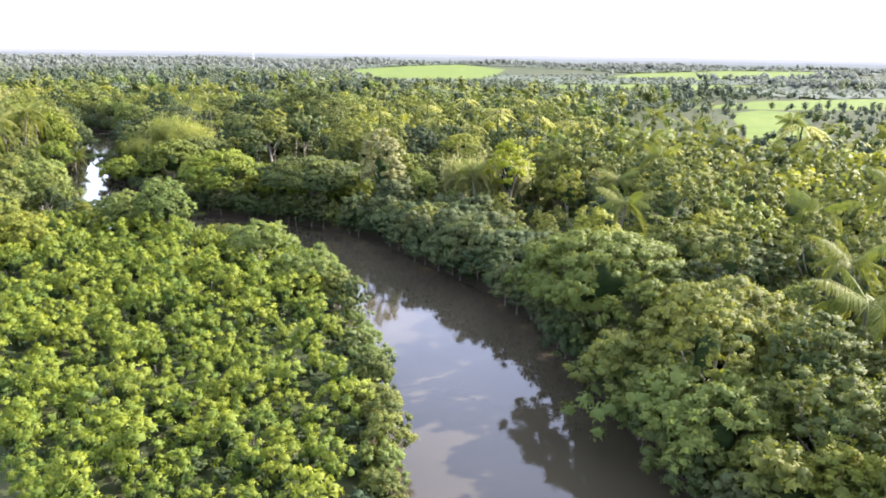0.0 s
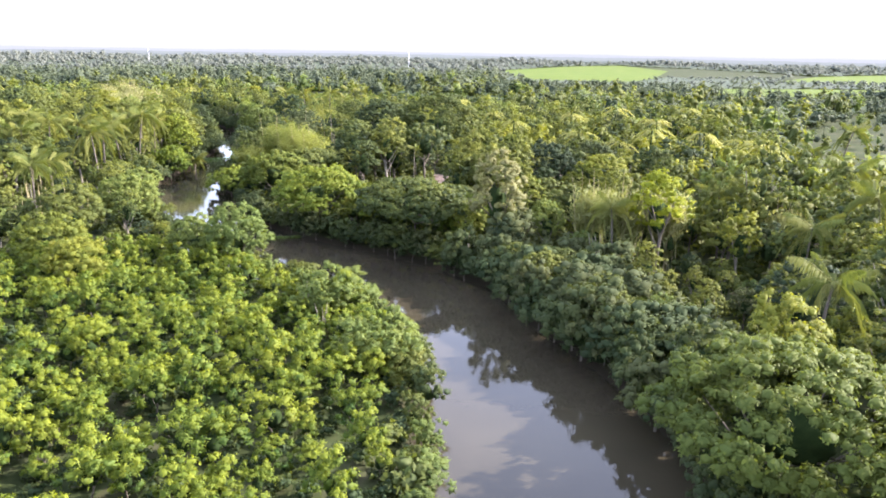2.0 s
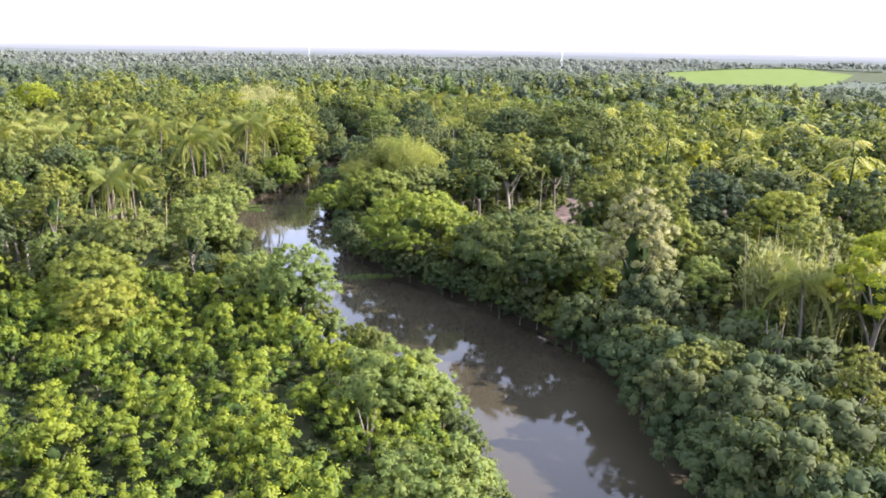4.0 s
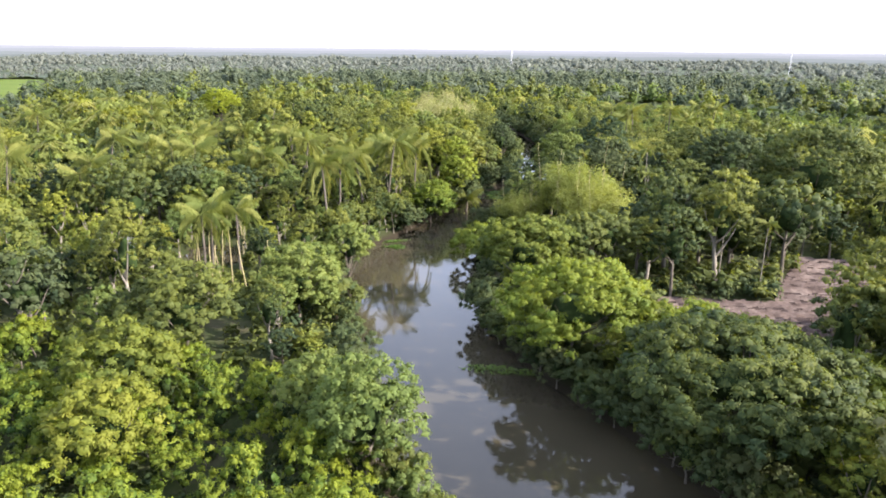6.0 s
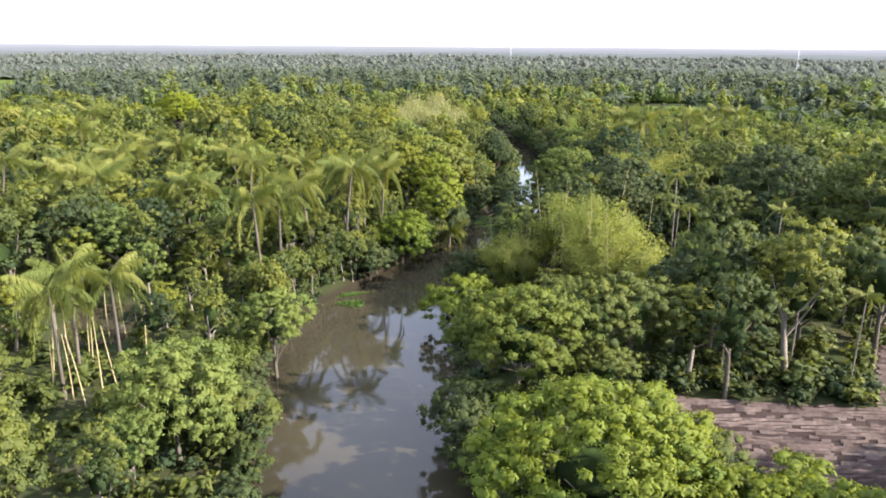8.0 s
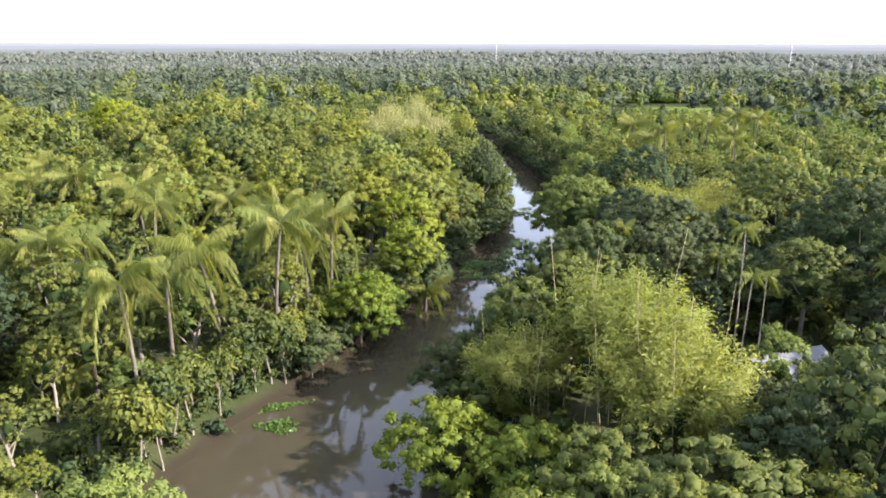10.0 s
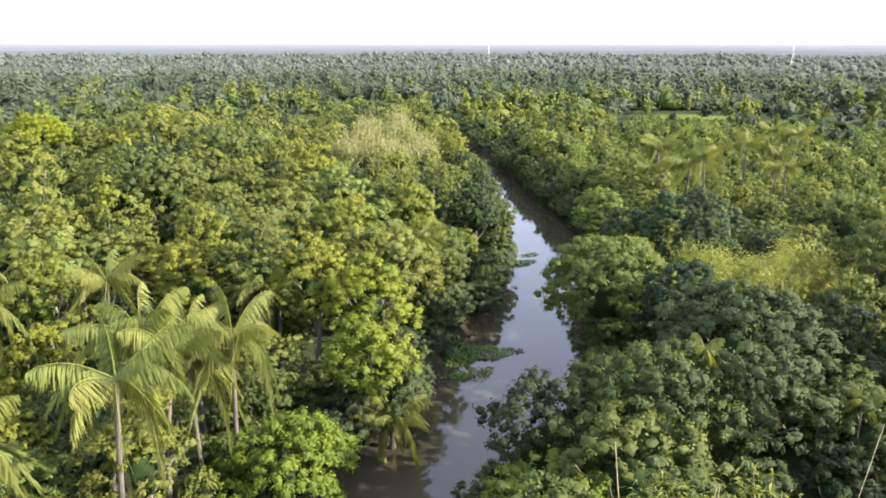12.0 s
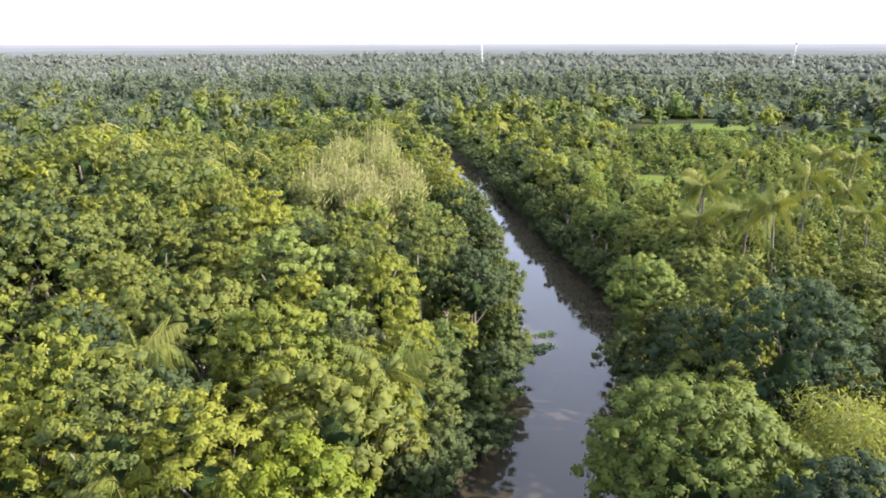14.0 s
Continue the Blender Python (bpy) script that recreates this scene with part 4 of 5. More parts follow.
# ---- bank shrubs ----
SHRUB = []
for v in range(7):
    crown = tufted_crown(1100 + v, 3.4 + 0.3 * (v % 6), 5.0, 0.2, 14, 6, 24, 0.23, 0.062, 0.8, 0.5, 0.15, 0.5, 0.46)
    leaf = (LEAF_DARK, LEAF_DARK, LEAF_BROAD, LEAF_GREY, LEAF_BROAD, LEAF_DARK, LEAF_LIGHT)[v]
    SHRUB.append(tree_kind("bank_shrub", ("dark green bush hanging over the river bank", "fresh green bush on the river bank", "grey-green bush hanging over the water", "light green bush beside the river")[(0, 0, 1, 2, 1, 0, 3)[v]], "shrub", crown, trunk_shape(1100 + v, 2.4, 3.4, 0.3, limbs=4, thick=0.03), leaf, BARK, "bank shrubs"))
rng = np.random.default_rng(31)


def along(line, step):
    line = np.asarray(line, float)
    n = int(np.hypot(*np.diff(line, axis=0).T).sum() / step)
    return resample(line, n)


for line, side in ((widened(LEFT_BANK, 0.4)[1:25], 1), (widened(RIGHT_BANK, -0.5)[2:27], -1)):
    for x, y in along(line, 2.9):
        bare = (-97 < x < -87 and 147 < y < 167)
        if not in_sight(np.array([[x, y]]))[0] or bare:
            continue
        if side < 0 and y > 175:
            x += 1.0
        if side > 0 and y > 164:
            x += 0.5 if y < 195 else 0.0
        grey = x > -14 and y > 80 and side < 0
        low = side > 0 and y < 112
        k = rng.choice([3, 0, 5]) if grey else rng.choice([2, 4, 6]) if low else rng.integers(6)
        small = 0.6 if side < 0 and -80 < x < -60 and 145 < y < 172 else 0.75 if side > 0 and -82 < x < -60 and y > 120 else 1.0
        if side > 0 and 198 < y < 218:
            x -= 2.4
        SHRUB[k].place(x + rng.uniform(-0.6, 0.6), y + rng.uniform(-0.6, 0.6), 0.5, rng.uniform(0, 360), rng.uniform(0.75, 1.1) * (1.35 if grey else 0.8 if low else small), rng.uniform(0.85, 1.35))
for x, y in ((2, 103), (5, 97), (9, 93), (-3, 112), (3, 108), (8, 101), (13, 94), (-8, 121), (14, 86), (18, 80), (0, 117), (6, 113), (22, 38), (27, 38), (32, 42), (37, 46), (33, 36), (41, 52), (30, 47), (36, 56), (41, 60), (29, 62), (24, 64), (20, 50), (17, 53)):
    SHRUB[(3, 0, 3, 0)[int(x) % 4] if y > 75 else (6, 4, 6)[int(x) % 3]].place(x, y, float(ground_z((x, y))[0]), rng.uniform(0, 360), rng.uniform(1.4, 1.9), rng.uniform(0.9, 1.15))


# ---- palms ----
def frond_shape(seed, length, leaflets, leaflet, droop, rise):
    rng = np.random.default_rng(seed)
    s = Shape()
    u = np.linspace(0, 1, 9)
    mid = np.c_[u * length * (1 - 0.18 * droop * u), np.zeros(9), rise * length * u - droop * length * u ** 2.1]
    s.add(*tube(mid, 0.05 * (1 - 0.85 * u), 4), 0, 0.9)
    k = np.linspace(0.12, 0.99, leaflets)
    base = np.c_[np.interp(k, u, mid[:, 0]), np.zeros(leaflets), np.interp(k, u, mid[:, 2])]
    for side in (-1, 1):
        ln = leaflet * np.sin(0.35 + 2.5 * k) * rng.uniform(0.7, 1.15, leaflets)
        d = unit(np.c_[0.5 + 0.5 * k + rng.normal(scale=0.16, size=leaflets), side * (1.0 - 0.35 * k) * rng.uniform(0.6, 1.2, leaflets), -1.0 - 1.7 * rng.random(leaflets) * k])
        w = np.c_[np.full(leaflets, 0.044), np.zeros(leaflets), rng.uniform(-0.02, 0.03, leaflets)]
        m = base + d * ln[:, None] * 0.5
        tip = base + d * ln[:, None] + np.c_[np.zeros((leaflets, 2)), -0.45 * ln]
        v = np.stack([base, m + w, tip, m - w], axis=1).reshape(-1, 3)
        s.add(v, quads(leaflets), 0, np.repeat(rng.uniform(0.2, 0.9, leaflets), 4))
    return s


def palm_kind(seed, name, label, height, number, length, leaflets, leaflet, lean, group, bark, thick=0.15):
    def make():
        rng = np.random.default_rng(seed)
        t = thing(name, label, "palm", group)
        u = np.linspace(0, 1, 7)
        pts = np.c_[lean * height * u ** 2, 0.3 * lean * height * u, -0.4 + (height + 0.4) * u]
        part("trunk", Shape().add(*tube(pts, thick * (1.35 - 0.55 * u), 7)).mesh("trunk", [bark], True), t)
        fr = [frond_shape(seed + j, length * (1, 0.95, 1.03)[j], leaflets, leaflet, (0.55, 0.95, 1.3)[j], (0.95, 0.6, 0.2)[j]).mesh("frond", [LEAF_PALM]) for j in range(3)]
        for j in range(number):
            f = part("frond", fr[min(2, int(3 * j / number))], t)
            f.matrix_basis = Matrix.Translation(pts[-1]) @ pose(0, 0, 0.1, 0, rng.uniform(-14, 8), j * 137.5 + rng.uniform(-16, 16)) @ pose(0, 0, 0, rng.uniform(-35, 35)) @ Matrix.Diagonal((rng.uniform(0.85, 1.1), 1, 1, 1))
        return t
    return Kind(make)


COCONUT = [palm_kind(1300 + 10 * v, "coconut_palm", "coconut palm with long arching yellow-green fronds", 10.0 + 0.8 * v, 18, 4.3, 46, 1.05, (0.03, 0.09, -0.06, 0.14)[v], "coconut palms", BARK) for v in range(4)]
ARECA = palm_kind(1400, "areca_palm", "slender areca palm with a small tuft of fronds", 11.0, 9, 1.6, 24, 0.6, 0.02, "areca palms", BARK_PALE, 0.065)
DATE = palm_kind(1500, "date_palm", "short palm with stiff dusty grey-green fronds", 3.0, 34, 3.0, 34, 0.6, 0.05, "date palms", BARK, 0.2)
PALMS = [(-130.5, 141.5), (-122, 144), (-134.5, 151.5), (-145, 156.5), (-116, 155), (-165, 176), (-137, 180), (-109.5, 180), (-114, 191), (-128, 127.5), (-130, 172), (-124, 180), (-120.5, 160), (-157, 163), (-148, 172),
         (-90.5, 127), (-89.5, 130.5), (-88, 124.5), (-97, 152.5), (-98.5, 156.5), (-98, 161.5), (-97.8, 167), (-99.5, 171), (-102, 175), (-100, 176.5), (-104.5, 173.5), (-111, 209), (-127, 199), 
         (57, 131), (46, 84), (40, 64), (34, 53), (39.5, 139), (6, 120), (-108.5, 268), (-98.7, 266), (-104, 272), (-111, 276.5), (-96.7, 301), (-101.6, 297), (-91.6, 287), (-106, 331), (-101.5, 334), (-114, 282)]
rng = np.random.default_rng(77)
extra = stand(lambda p: wooded(p, 4) & clear_of_heroes(p) & (p[:, 0] < -118) & (p[:, 1] < 186), (-205, -118), (116, 186), 17.0, 0.5, 78)[0]
extra = np.r_[extra, stand(lambda p: wooded(p, 6) & clear_of_heroes(p) & (p[:, 0] > -60 + 0.0 * p[:, 1]), (20, 110), (60, 220), 24, 0.5, 79)[0]]
for x, y in PALMS + [tuple(q) for q in extra]:
    COCONUT[rng.integers(4)].place(x, y, float(ground_z((x, y))[0]), rng.uniform(0, 360), rng.uniform(0.88, 1.1), rng.uniform(0.95, 1.15))
for x, y in ((-61, 193), (-60, 195), (-62.5, 196), (-51, 203), (-75, 196), (-45, 167), (-40, 171), (-47, 187), (-66, 200), (-49, 196), (-35, 172)):
    ARECA.place(x, y, float(ground_z((x, y))[0]), rng.uniform(0, 360), rng.uniform(0.9, 1.1), rng.uniform(0.85, 1.15))
for x, y, k in ((-98.3, 190.5, 1.3), (-62, 119, 0.8), (-104, 150, 0.9)):
    DATE.place(x, y, float(ground_z((x, y))[0]), 40, k)


# ---- bamboo ----
def bamboo_kind(seed, name, label, height, width, culms, sprays, bare, leaf, group, blade=1.0, arch=1.0, leafy=1.0, stiff=0.0):
    def make():
        rng = np.random.default_rng(seed)
        t = thing(name, label, "bamboo", group)
        s, arcs = Shape(), []
        for j in range(culms):
            a = j * 2.4 + rng.uniform(-0.3, 0.3)
            out = width * 0.5 * math.sqrt((j + 0.5) / culms)
            h = height * rng.uniform(0.75, 1.0)
            u = np.linspace(0, 1, 8)
            arcs.append(np.c_[np.cos(a) * (0.3 * out + arch * out * u ** 2), np.sin(a) * (0.3 * out + arch * out * u ** 2), h * (u - 0.22 * (out / width * 2) * u ** 3)])
        for arc in arcs:
            k = leafy * rng.uniform(0.12, 1, sprays) ** 0.8
            c = np.stack([np.interp(k, np.linspace(0, 1, 8), arc[:, i]) for i in range(3)], axis=1) + rng.normal(scale=0.35, size=(sprays, 3)) * (0.4 + k[:, None])
            d = unit((rng.normal(size=(sprays, 3)) * (1, 1, 0.5) + (0, 0, -0.35)) * (1 - 0.7 * stiff) + unit(arc[-1] - arc[0]) * (0.3 + 1.6 * stiff))
            sd = unit(np.cross(d, rng.normal(size=(sprays, 3))))
            ln, w = blade * rng.uniform(0.28, 0.6, (sprays, 1)), blade * rng.uniform(0.025, 0.065, (sprays, 1))
            v = np.stack([c, c + d * ln * 0.45 + sd * w, c + d * ln - (0, 0, 0.2), c + d * ln * 0.45 - sd * w], axis=1).reshape(-1, 3)
            soft = unit(unit(c - (0, 0, height * 0.35)) + 0.5 * rng.normal(size=(sprays, 3)) + (0, 0, 0.3))
            turned = ((np.cross(sd, d) * soft).sum(axis=1) < 0)
            v = np.where(np.repeat(turned, 4)[:, None], v.reshape(-1, 4, 3)[:, (0, 3, 2, 1)].reshape(-1, 3), v)
            s.add(v, quads(sprays), 0, np.repeat(np.clip(0.25 + 0.6 * k + rng.uniform(-0.2, 0.2, sprays), 0, 1), 4), 0.0, np.repeat(soft, 4, axis=0))
        for q in range(7):
            a = q * 2.4
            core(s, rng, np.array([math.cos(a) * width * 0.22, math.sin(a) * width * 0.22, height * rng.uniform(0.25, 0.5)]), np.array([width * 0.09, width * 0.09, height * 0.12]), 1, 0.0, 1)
        part("foliage", s.mesh("foliage", [leaf, SHADE_TWIG]), t)
        cm = [Shape().add(*tube(arc * (1, 1, 1.0), np.linspace(0.06, 0.012, 8), 5)).mesh("culm", [CULM], True) for arc in arcs[::max(1, culms // 6)]]
        for m in cm:
            part("culm", m, t)
        for j in range(bare):
            a, r = rng.uniform(0, 6.28), width * 0.45 * math.sqrt(rng.random())
            h, l = height * rng.uniform(0.85, 1.12), rng.uniform(-0.16, 0.16, 2)
            u = np.linspace(0, 1, 5)
            part("culm", Shape().add(*tube(np.c_[math.cos(a) * r + l[0] * h * u, math.sin(a) * r + l[1] * h * u, h * u], np.linspace(0.035, 0.016, 5), 5)).mesh("culm", [CULM], True), t, "bare pale culm standing above the leaves")
        return t
    return Kind(make)


BIG = bamboo_kind(1700, "bamboo_clump", "large yellow-green bamboo clump with arching feathery culms", 13.5, 11.5, 60, 760, 8, LEAF_BAMBOO, "bamboo clumps", 1.12, 0.85, 0.98, 0.4)
TALL = bamboo_kind(1720, "bamboo_clump", "tall pale bamboo clump with bare upright tips", 11.5, 6.0, 34, 190, 9, LEAF_REED, "bamboo clumps", 1.7, 0.6, 0.98, 0.8)
SOFT = bamboo_kind(1740, "bamboo_clump", "soft light green bamboo clump bending at the tips", 8.0, 7.5, 24, 220, 1, LEAF_LIGHT, "bamboo clumps", 1.7)
GOLD = bamboo_kind(1760, "bamboo_clump", "golden-green feathery bamboo thicket with nodding tops", 12.5, 8.0, 34, 620, 0, LEAF_BAMBOO, "bamboo clumps", 0.85, 0.9)
for x, y, k, which in BAMBOO:
    {"big": BIG, "tall": TALL, "soft": SOFT, "gold": GOLD}[which].place(x, y, float(ground_z((x, y))[0]), (x * 37) % 360, k)

# bare poles in the clearing
u = np.linspace(0, 1, 5)
pole_mesh = Shape().add(*tube(np.c_[0.1 * np.sin(u * 3), 0.08 * u, 8.0 * u - 0.3], 0.075 * (1.1 - 0.6 * u), 6)).mesh("bamboo_pole", [CULM], True)
for k, (x, y) in enumerate(((-89, 124), (-87.5, 125), (-85, 125), (-86, 127), (-95, 128), (-94, 129.5), (-92, 127.5), (-100, 136), (-98.5, 137), (-101, 139), (-90, 128), (-83.5, 127.5), (-97, 133), (-96, 135.5), (-91.5, 125), (-82, 129))):
    ob = tagged(new("bamboo_pole", pole_mesh), "bare dry bamboo pole standing upright in the clearing", "pole", "bamboo poles")
    ob.matrix_basis = pose(x, y, float(ground_z((x, y))[0]), 5 * math.sin(k * 2.1), 5 * math.cos(k * 1.7), k * 50) @ Matrix.Diagonal((1, 1, 0.75 + 0.08 * (k % 4), 1))


# ---- ploughed field ----
# Shade in the furrows is put into the soil colour, under pale straw.
TILTH = rough_material("turned dry soil with furrow shade", [(0.3, (0.024, 0.017, 0.015)), (0.7, (0.055, 0.04, 0.034))], 0.25, 0.95, 0.8)
STRAW = rough_material("stubble and dry soil", [(0.3, (0.06, 0.044, 0.037)), (0.5, (0.115, 0.088, 0.076)), (0.7, (0.19, 0.155, 0.132))], 0.35, 0.95, 0.8, (1, 1, 1))
tagged(flat_sheet("ploughed_field", PLOUGHED, 1.64, TILTH), "dry reddish-brown ploughed field with pale stubble", "field", kind="structure")
rng = np.random.default_rng(55)
ax, ay = np.array([0.80, 0.60]), np.array([-0.60, 0.80])
s = Shape()
loc = np.c_[PLOUGHED @ ax, PLOUGHED @ ay]
for v in np.arange(loc[:, 1].min() + 0.3, loc[:, 1].max(), 0.5):
    uu = np.arange(loc[:, 0].min(), loc[:, 0].max(), 0.75)
    c = uu[:, None] * ax + (v + 0.14 * np.sin(uu * 0.35 + v) + rng.normal(scale=0.05, size=len(uu)))[:, None] * ay
    ok = inside(PLOUGHED, c)
    h = rng.uniform(0.1, 0.32, len(uu)) * ok
    w = rng.uniform(0.05, 0.2, len(uu))
    z0 = 1.645
    left, right = c - w[:, None] * ay, c + w[:, None] * ay
    n = len(uu)
    vv = np.r_[np.c_[left, np.full(n, z0)], np.c_[c, z0 + h], np.c_[right, np.full(n, z0)]]
    j = np.where(ok[:-1] & ok[1:] & (np.sin(uu[:-1] * 0.21 + v * 1.9) + rng.normal(scale=0.7, size=n - 1) > -0.7))[0]
    if len(j):
        s.add(vv, np.r_[np.c_[j, j + 1, n + j + 1, n + j], np.c_[n + j, n + j + 1, 2 * n + j + 1, 2 * n + j]])
tagged(new("furrows", s.mesh("furrows", [STRAW])), "uneven rows of turned soil and straw", "furrow", kind="stuff")

# ---- floating weed ----
rng = np.random.default_rng(66)
WEED = leaf_material("water weed leaves", (0.05, 0.10, 0.02), (0.08, 0.14, 0.025), (0.12, 0.17, 0.03), 0.25, 0.35)
for x, y, rx, ry, turn, n in ((-104.3, 210.0, 4.6, 2.5, 55, 2000), (-118.6, 242, 3.0, 1.5, 60, 700), (-119.5, 247, 1.6, 0.6, 60, 180), (-90, 161, 1.7, 1.2, 30, 420), (-48.5, 134, 4.5, 0.9, 30, 600), (-92.5, 163.5, 2.2, 0.6, 60, 240), (-101.2, 206, 2.6, 1.2, 60, 450)):
    s = Shape()
    a, r = rng.uniform(0, 6.28, n), np.sqrt(rng.random(n))
    wob = 1 + 0.25 * np.sin(3 * a + x) + 0.15 * np.sin(7 * a + y)
    p = np.c_[np.cos(a) * r * rx * wob, np.sin(a) * r * ry * wob, rng.uniform(0.02, 0.3, n) * (1.1 - r)]
    d = unit(np.c_[rng.normal(size=(n, 2)), rng.uniform(0.1, 0.9, n)])
    sd = unit(np.cross(d, (0, 0, 1.0)))
    ln = rng.uniform(0.15, 0.32, (n, 1))
    v = np.stack([p, p + d * ln * 0.6 + sd * ln * 0.4, p + d * ln, p + d * ln * 0.6 - sd * ln * 0.4], axis=1).reshape(-1, 3)
    s.add(v, quads(n), 0, np.repeat(rng.random(n), 4))
    ob = tagged(new("water_weed", s.mesh("water_weed", [WEED])), "floating raft of green water weed beside the bank", "water weed", "weed rafts", "stuff")
    ob.matrix_basis = pose(x, y, 0.01, 0, 0, turn)

# ---- huts ----
TIN = rough_material("weathered tin sheet", [(0.3, (0.09, 0.093, 0.097)), (0.6, (0.17, 0.175, 0.18)), (0.75, (0.17, 0.125, 0.1))], 0.5, 0.45, 0.15)
WALL = rough_material("bamboo mat wall", [(0.3, (0.07, 0.055, 0.04)), (0.7, (0.14, 0.11, 0.08))], 2.0, 0.9, 0.4)


def slab(name, corners, thick, mat, parent, label=""):
    bm = bmesh.new()
    lo, hi = [bm.verts.new(c) for c in corners], [bm.verts.new(Vector(c) + Vector((0, 0, thick))) for c in corners]
    n = len(corners)
    bm.faces.new(lo[::-1])
    bm.faces.new(hi)
    for k in range(n):
        bm.faces.new((lo[k], lo[(k + 1) % n], hi[(k + 1) % n], hi[k]))
    me = bpy.data.meshes.new(name)
    bm.to_mesh(me)
    bm.free()
    me.materials.append(mat)
    return part(name, me, parent, label)


def hut(x, y, turn, lx, ly, h, rise, label):
    t = thing("hut", label, "house", "huts")
    a, b = lx / 2, ly / 2
    for nm, c in (("wall", [(-a, -b, 0), (a, -b, 0), (a, -b + 0.12, 0), (-a, -b + 0.12, 0)]), ("wall", [(-a, b - 0.12, 0), (a, b - 0.12, 0), (a, b, 0), (-a, b, 0)]),
                  ("wall", [(-a, -b + 0.13, 0), (-a + 0.12, -b + 0.13, 0), (-a + 0.12, b - 0.13, 0), (-a, b - 0.13, 0)]), ("wall", [(a - 0.12, -b + 0.13, 0), (a, -b + 0.13, 0), (a, b - 0.13, 0), (a - 0.12, b - 0.13, 0)])):
        slab(nm, c, h, WALL, t)
    e = 0.5
    slab("door", [(-0.45, -b - 0.05, 0.05), (0.45, -b - 0.05, 0.05), (0.45, -b - 0.01, 0.05), (-0.45, -b - 0.01, 0.05)], 1.9, BARK, t, "dark plank door")
    for sgn in (-1, 1):
        n = 10
        v, f = [], []
        for k in range(n + 1):
            xx = -a - e + (lx + 2 * e) * k / n
            zz = 0.03 * (k % 2)
            v += [(xx, sgn * (b + e), h - 0.25 + zz), (xx, 0, h + rise + zz)]
        f = [(2 * k, 2 * k + 2, 2 * k + 3, 2 * k + 1) for k in range(n)]
        me = Shape().add(v, f).mesh("roof", [TIN])
        r = part("roof", me, t, "rusty grey corrugated tin roof slope")
        md = r.modifiers.new("thick", "SOLIDIFY")
        md.thickness = 0.04
    t.matrix_basis = pose(x, y, float(ground_z((x, y))[0]), 0, 0, turn)
    return t


hut(-112, 125, 35, 6.0, 4.0, 2.0, 1.2, "small hut with a pale tin roof among the trees")
hut(-139, 165, 20, 7.0, 4.5, 2.3, 1.3, "low hut with a weathered tin roof under palms")
hut(-57, 193, 60, 7.5, 5.0, 2.4, 1.4, "hut with a grey tin roof hidden by trees")

# ---- masts on the horizon ----
STEEL = rough_material("painted mast steel", [(0.3, (0.55, 0.55, 0.56)), (0.7, (0.7, 0.7, 0.7))], 0.2, 0.6, 0.05)
for x, y, h in ((-680, 1040, 36), (-278, 1082, 35)):
    t = thing("mast", "tall slender pale communications mast on the horizon", "mast", "masts")
    for j in range(3):
        a = j * 2.094
        part("leg", Shape().add(*tube([(math.cos(a) * 1.4, math.sin(a) * 1.4, 0), (math.cos(a) * 0.6, math.sin(a) * 0.6, h)], [0.12, 0.09], 5)).mesh("leg", [STEEL]), t)
    for j in range(4):
        part("antenna", Shape().add(*tube([(math.cos(j * 1.57) * 1.3, math.sin(j * 1.57) * 1.3, h - 5), (math.cos(j * 1.57) * 1.3, math.sin(j * 1.57) * 1.3, h - 1)], [0.22, 0.22], 5)).mesh("antenna", [BARK]), t)
    t.matrix_basis = pose(x, y, 1.5)

# ---- dead boughs ----
for x, y, k in ((-27.7, 94, 1.0), (-24, 91, 0.8), (4, 116, 1.6)):
    rng = np.random.default_rng(int(k * 100))
    t = thing("dead_tree", "bare pale dead boughs among the green", "dead tree", "dead boughs")
    for j in range(5):
        end = np.array([rng.uniform(-1.6, 1.6), rng.uniform(-1.6, 1.6), rng.uniform(4.0, 5.4)])
        part("bough", Shape().add(*tube([(0, 0, -0.3), end * (0.35, 0.35, 0.5) + rng.uniform(-0.2, 0.2, 3), end], [0.12, 0.08, 0.02], 5)).mesh("bough", [BARK_PALE], True), t)
    t.matrix_basis = pose(x, y, float(ground_z((x, y))[0])) @ Matrix.Diagonal((k, k, k, 1))

# ---- slender trees on the bare bank ----
THIN = [tree_kind("slender_tree", "thin pale-stemmed sapling leaning over the bare mud bank", "tree", crown_shape(1900 + v, 6.0, 3.4, 2.4, 12, 70, 0.4, 0.12, 0.8, 0.35, 0.3), trunk_shape(1900 + v, 6.0, 3.0, 2.6, 0.16, 4, 0.014), LEAF_BROAD, BARK_PALE, "bank saplings") for v in range(3)]
rng = np.random.default_rng(91)
for x, y in along(np.array([(-89.5, 148), (-93.2, 153), (-94.6, 158), (-95.4, 165), (-97.6, 172)]), 1.25):
    x, y = x + rng.uniform(-1.4, 0.3), y + rng.uniform(-0.6, 0.6)
    THIN[rng.integers(3)].place(x, y, float(ground_z((x, y))[0]), rng.uniform(0, 360), rng.uniform(0.7, 1.1), rng.uniform(0.9, 1.25))


# ---- undergrowth on the woodland floor, garden plants beside the far fields ----
def undergrowth(name, label, points, protos, leaf, rng, lo, hi):
    s = Shape()
    for (x, y), z in zip(points, ground_z(points)):
        s.put(protos[rng.integers(len(protos))], (x, y, z), rng.uniform(0, 6.28), rng.uniform(lo, hi), rng.random())
    tagged(new(name, s.mesh(name, [leaf, SHADE_TWIG])), label, "undergrowth", kind="stuff")


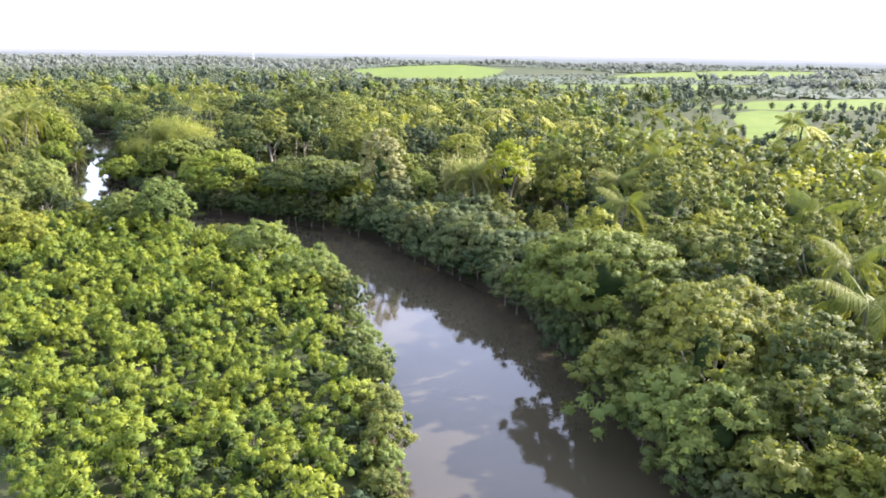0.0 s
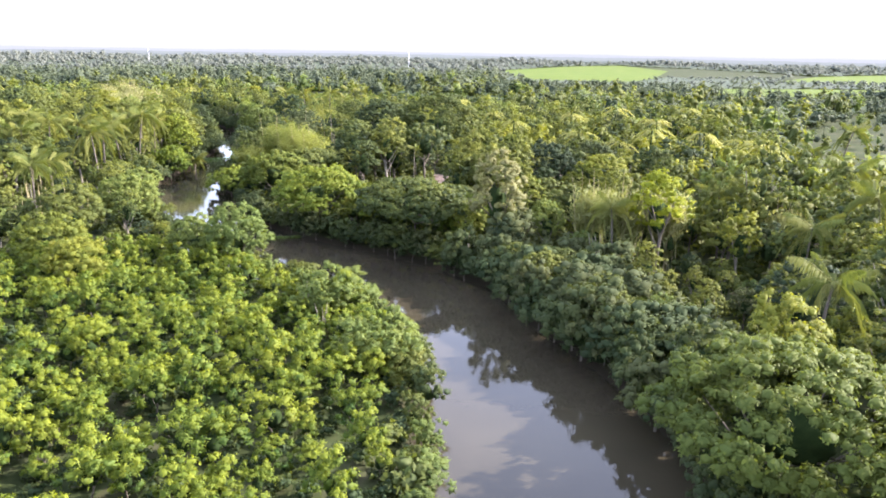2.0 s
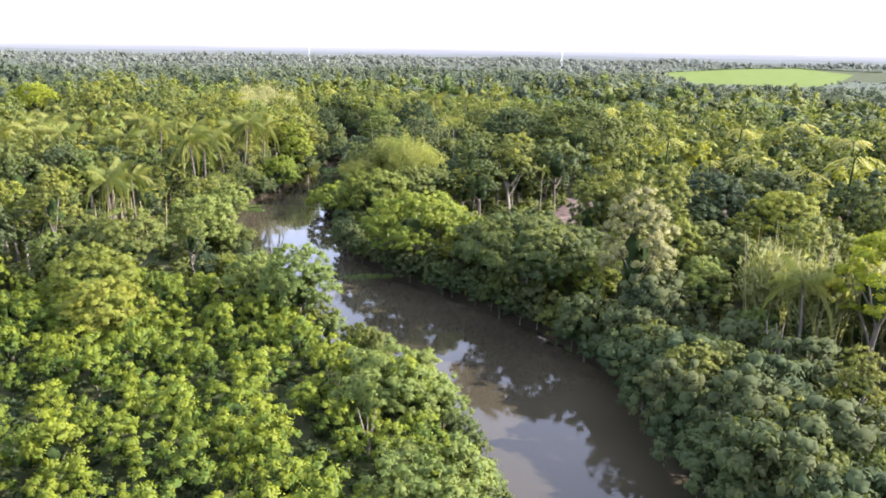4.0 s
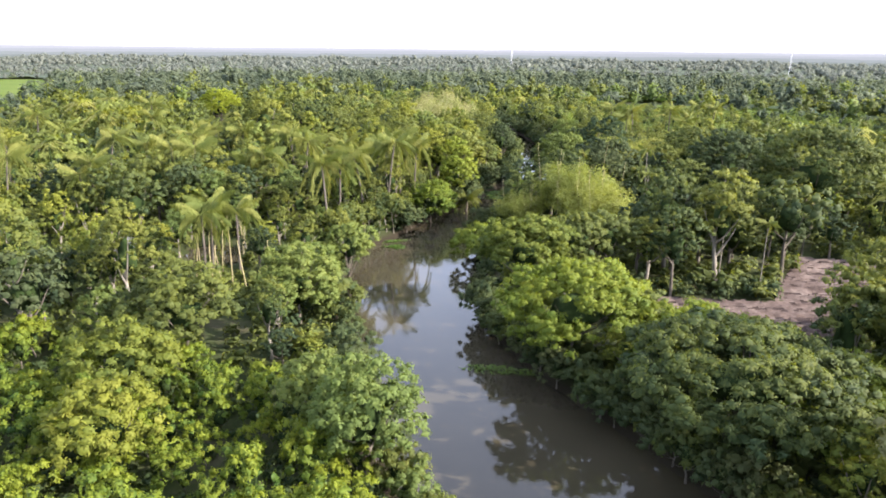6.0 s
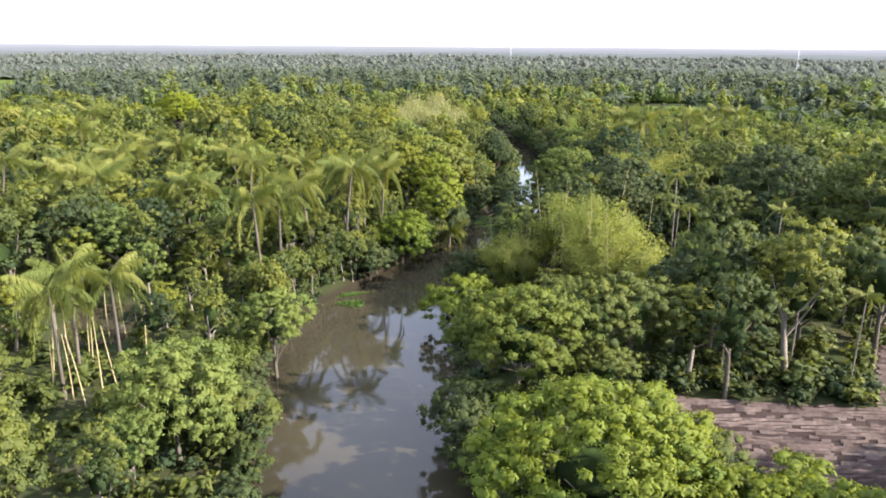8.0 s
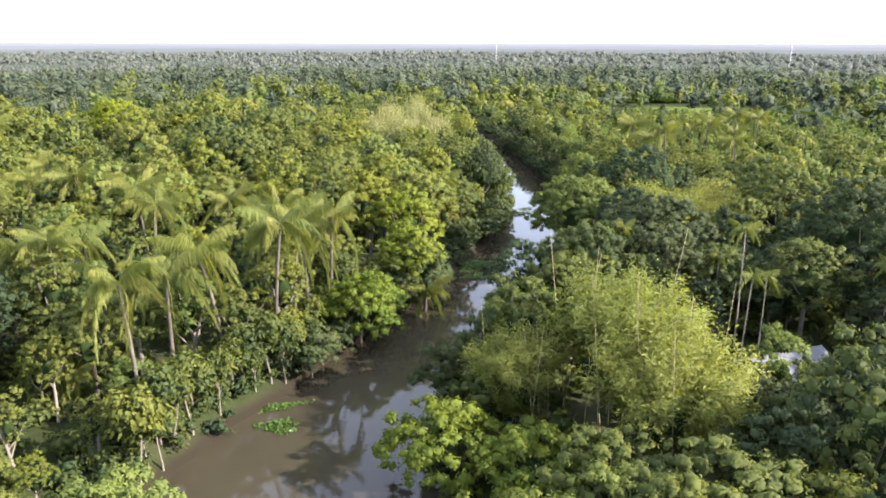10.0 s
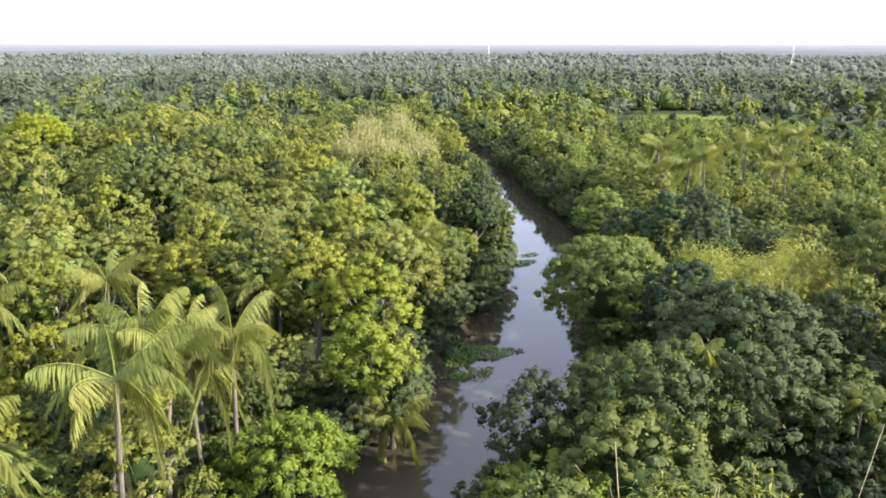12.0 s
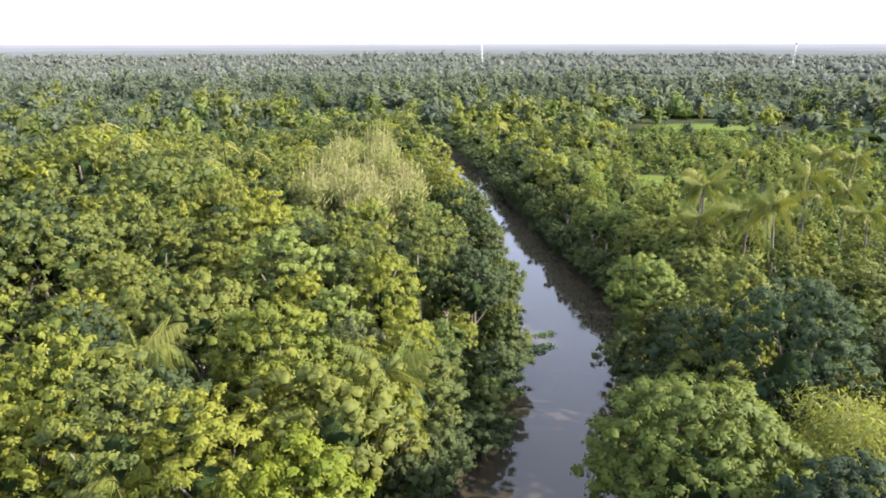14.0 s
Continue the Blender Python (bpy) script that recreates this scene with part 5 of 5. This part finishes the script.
BUSH = [crown_shape(2100 + k, 2.2, 3.2, 0.0, 6, 14, 0.5, 0.16, 0.8, 0.3, 0.3).arrays() for k in range(4)]
pts, rng = stand(lambda p: wooded(p, 1.0) & (far_from(PASSED, p) < 85) | (inside(PLOUGHED, p) == False) & wooded(p, 1.0) & (far_from(PLOUGHED, p, True) < 5), (-230, 130), (14, 340), 3.9, 0.42, 61)
undergrowth("undergrowth", "dense low bushes and saplings filling the woodland floor", pts, BUSH, LEAF_BROAD, rng, 0.55, 1.25)
PLANT = [crown_shape(2200 + k, 2.0, 2.8, 0.0, 3, 16, 1.0, 0.22, 0.9, 0.5, 0.1).arrays() for k in range(3)]
pts, rng = stand(lambda p: inside(LOW_WOOD[2][0], p) & ~open_land(p) & (river_gap(p) > 2), (-195, -35), (262, 455), 3.6, 0.42, 62)
undergrowth("garden_plants", "light green garden plants and bananas beside the fields", pts, PLANT, LEAF_LIGHT, rng, 0.6, 1.35)
pts, rng = stand(lambda p: in_sight(p) & (river_gap(p) > 0.5) & (river_gap(p) < 6) & ~open_land(p) & (far_from(PASSED, p) < 110), (-180, 40), (14, 310), 2.3, 0.45, 63)
undergrowth("bank_plants", "tangled low green plants along the mud bank", pts, BUSH, LEAF_DARK, rng, 0.3, 0.7)
pts, rng = stand(lambda p: in_sight(p) & (river_gap(p) > 0.4) & (river_gap(p) < 9) & ~open_land(p) & (p[:, 1] >= 300), (-330, -100), (300, 420), 3.0, 0.45, 64)
undergrowth("bank_plants", "tangled low green plants along the mud bank", pts, BUSH, LEAF_DARK, rng, 0.8, 1.5)
pts, rng = stand(lambda p: ~inside(PLOUGHED, p) & (far_from(PLOUGHED, p, True) < 6.5) & (river_gap(p) > 1) & (p[:, 1] < 175), (-62, 60), (138, 176), 1.9, 0.45, 65)
undergrowth("verge_plants", "rank green weeds and bushes along the field edge", pts, BUSH, LEAF_DARK, rng, 0.4, 0.95)
pts, rng = stand(lambda p: (river_gap(p) > 1.3) & (river_gap(p) < 9), (-110, -92), (144, 180), 1.7, 0.45, 66)
undergrowth("bank_plants", "rank green weeds on the bare mud bank", pts, BUSH, LEAF_BROAD, rng, 0.35, 0.8)
pts, rng = stand(lambda p: inside(ORCHARD, p) & in_sight(p), (-95, 0), (14, 120), 1.9, 0.45, 67)
undergrowth("orchard_weeds", "rank green weeds covering the ground between the orchard trees", pts, BUSH, LEAF_BROAD, rng, 0.3, 0.6)
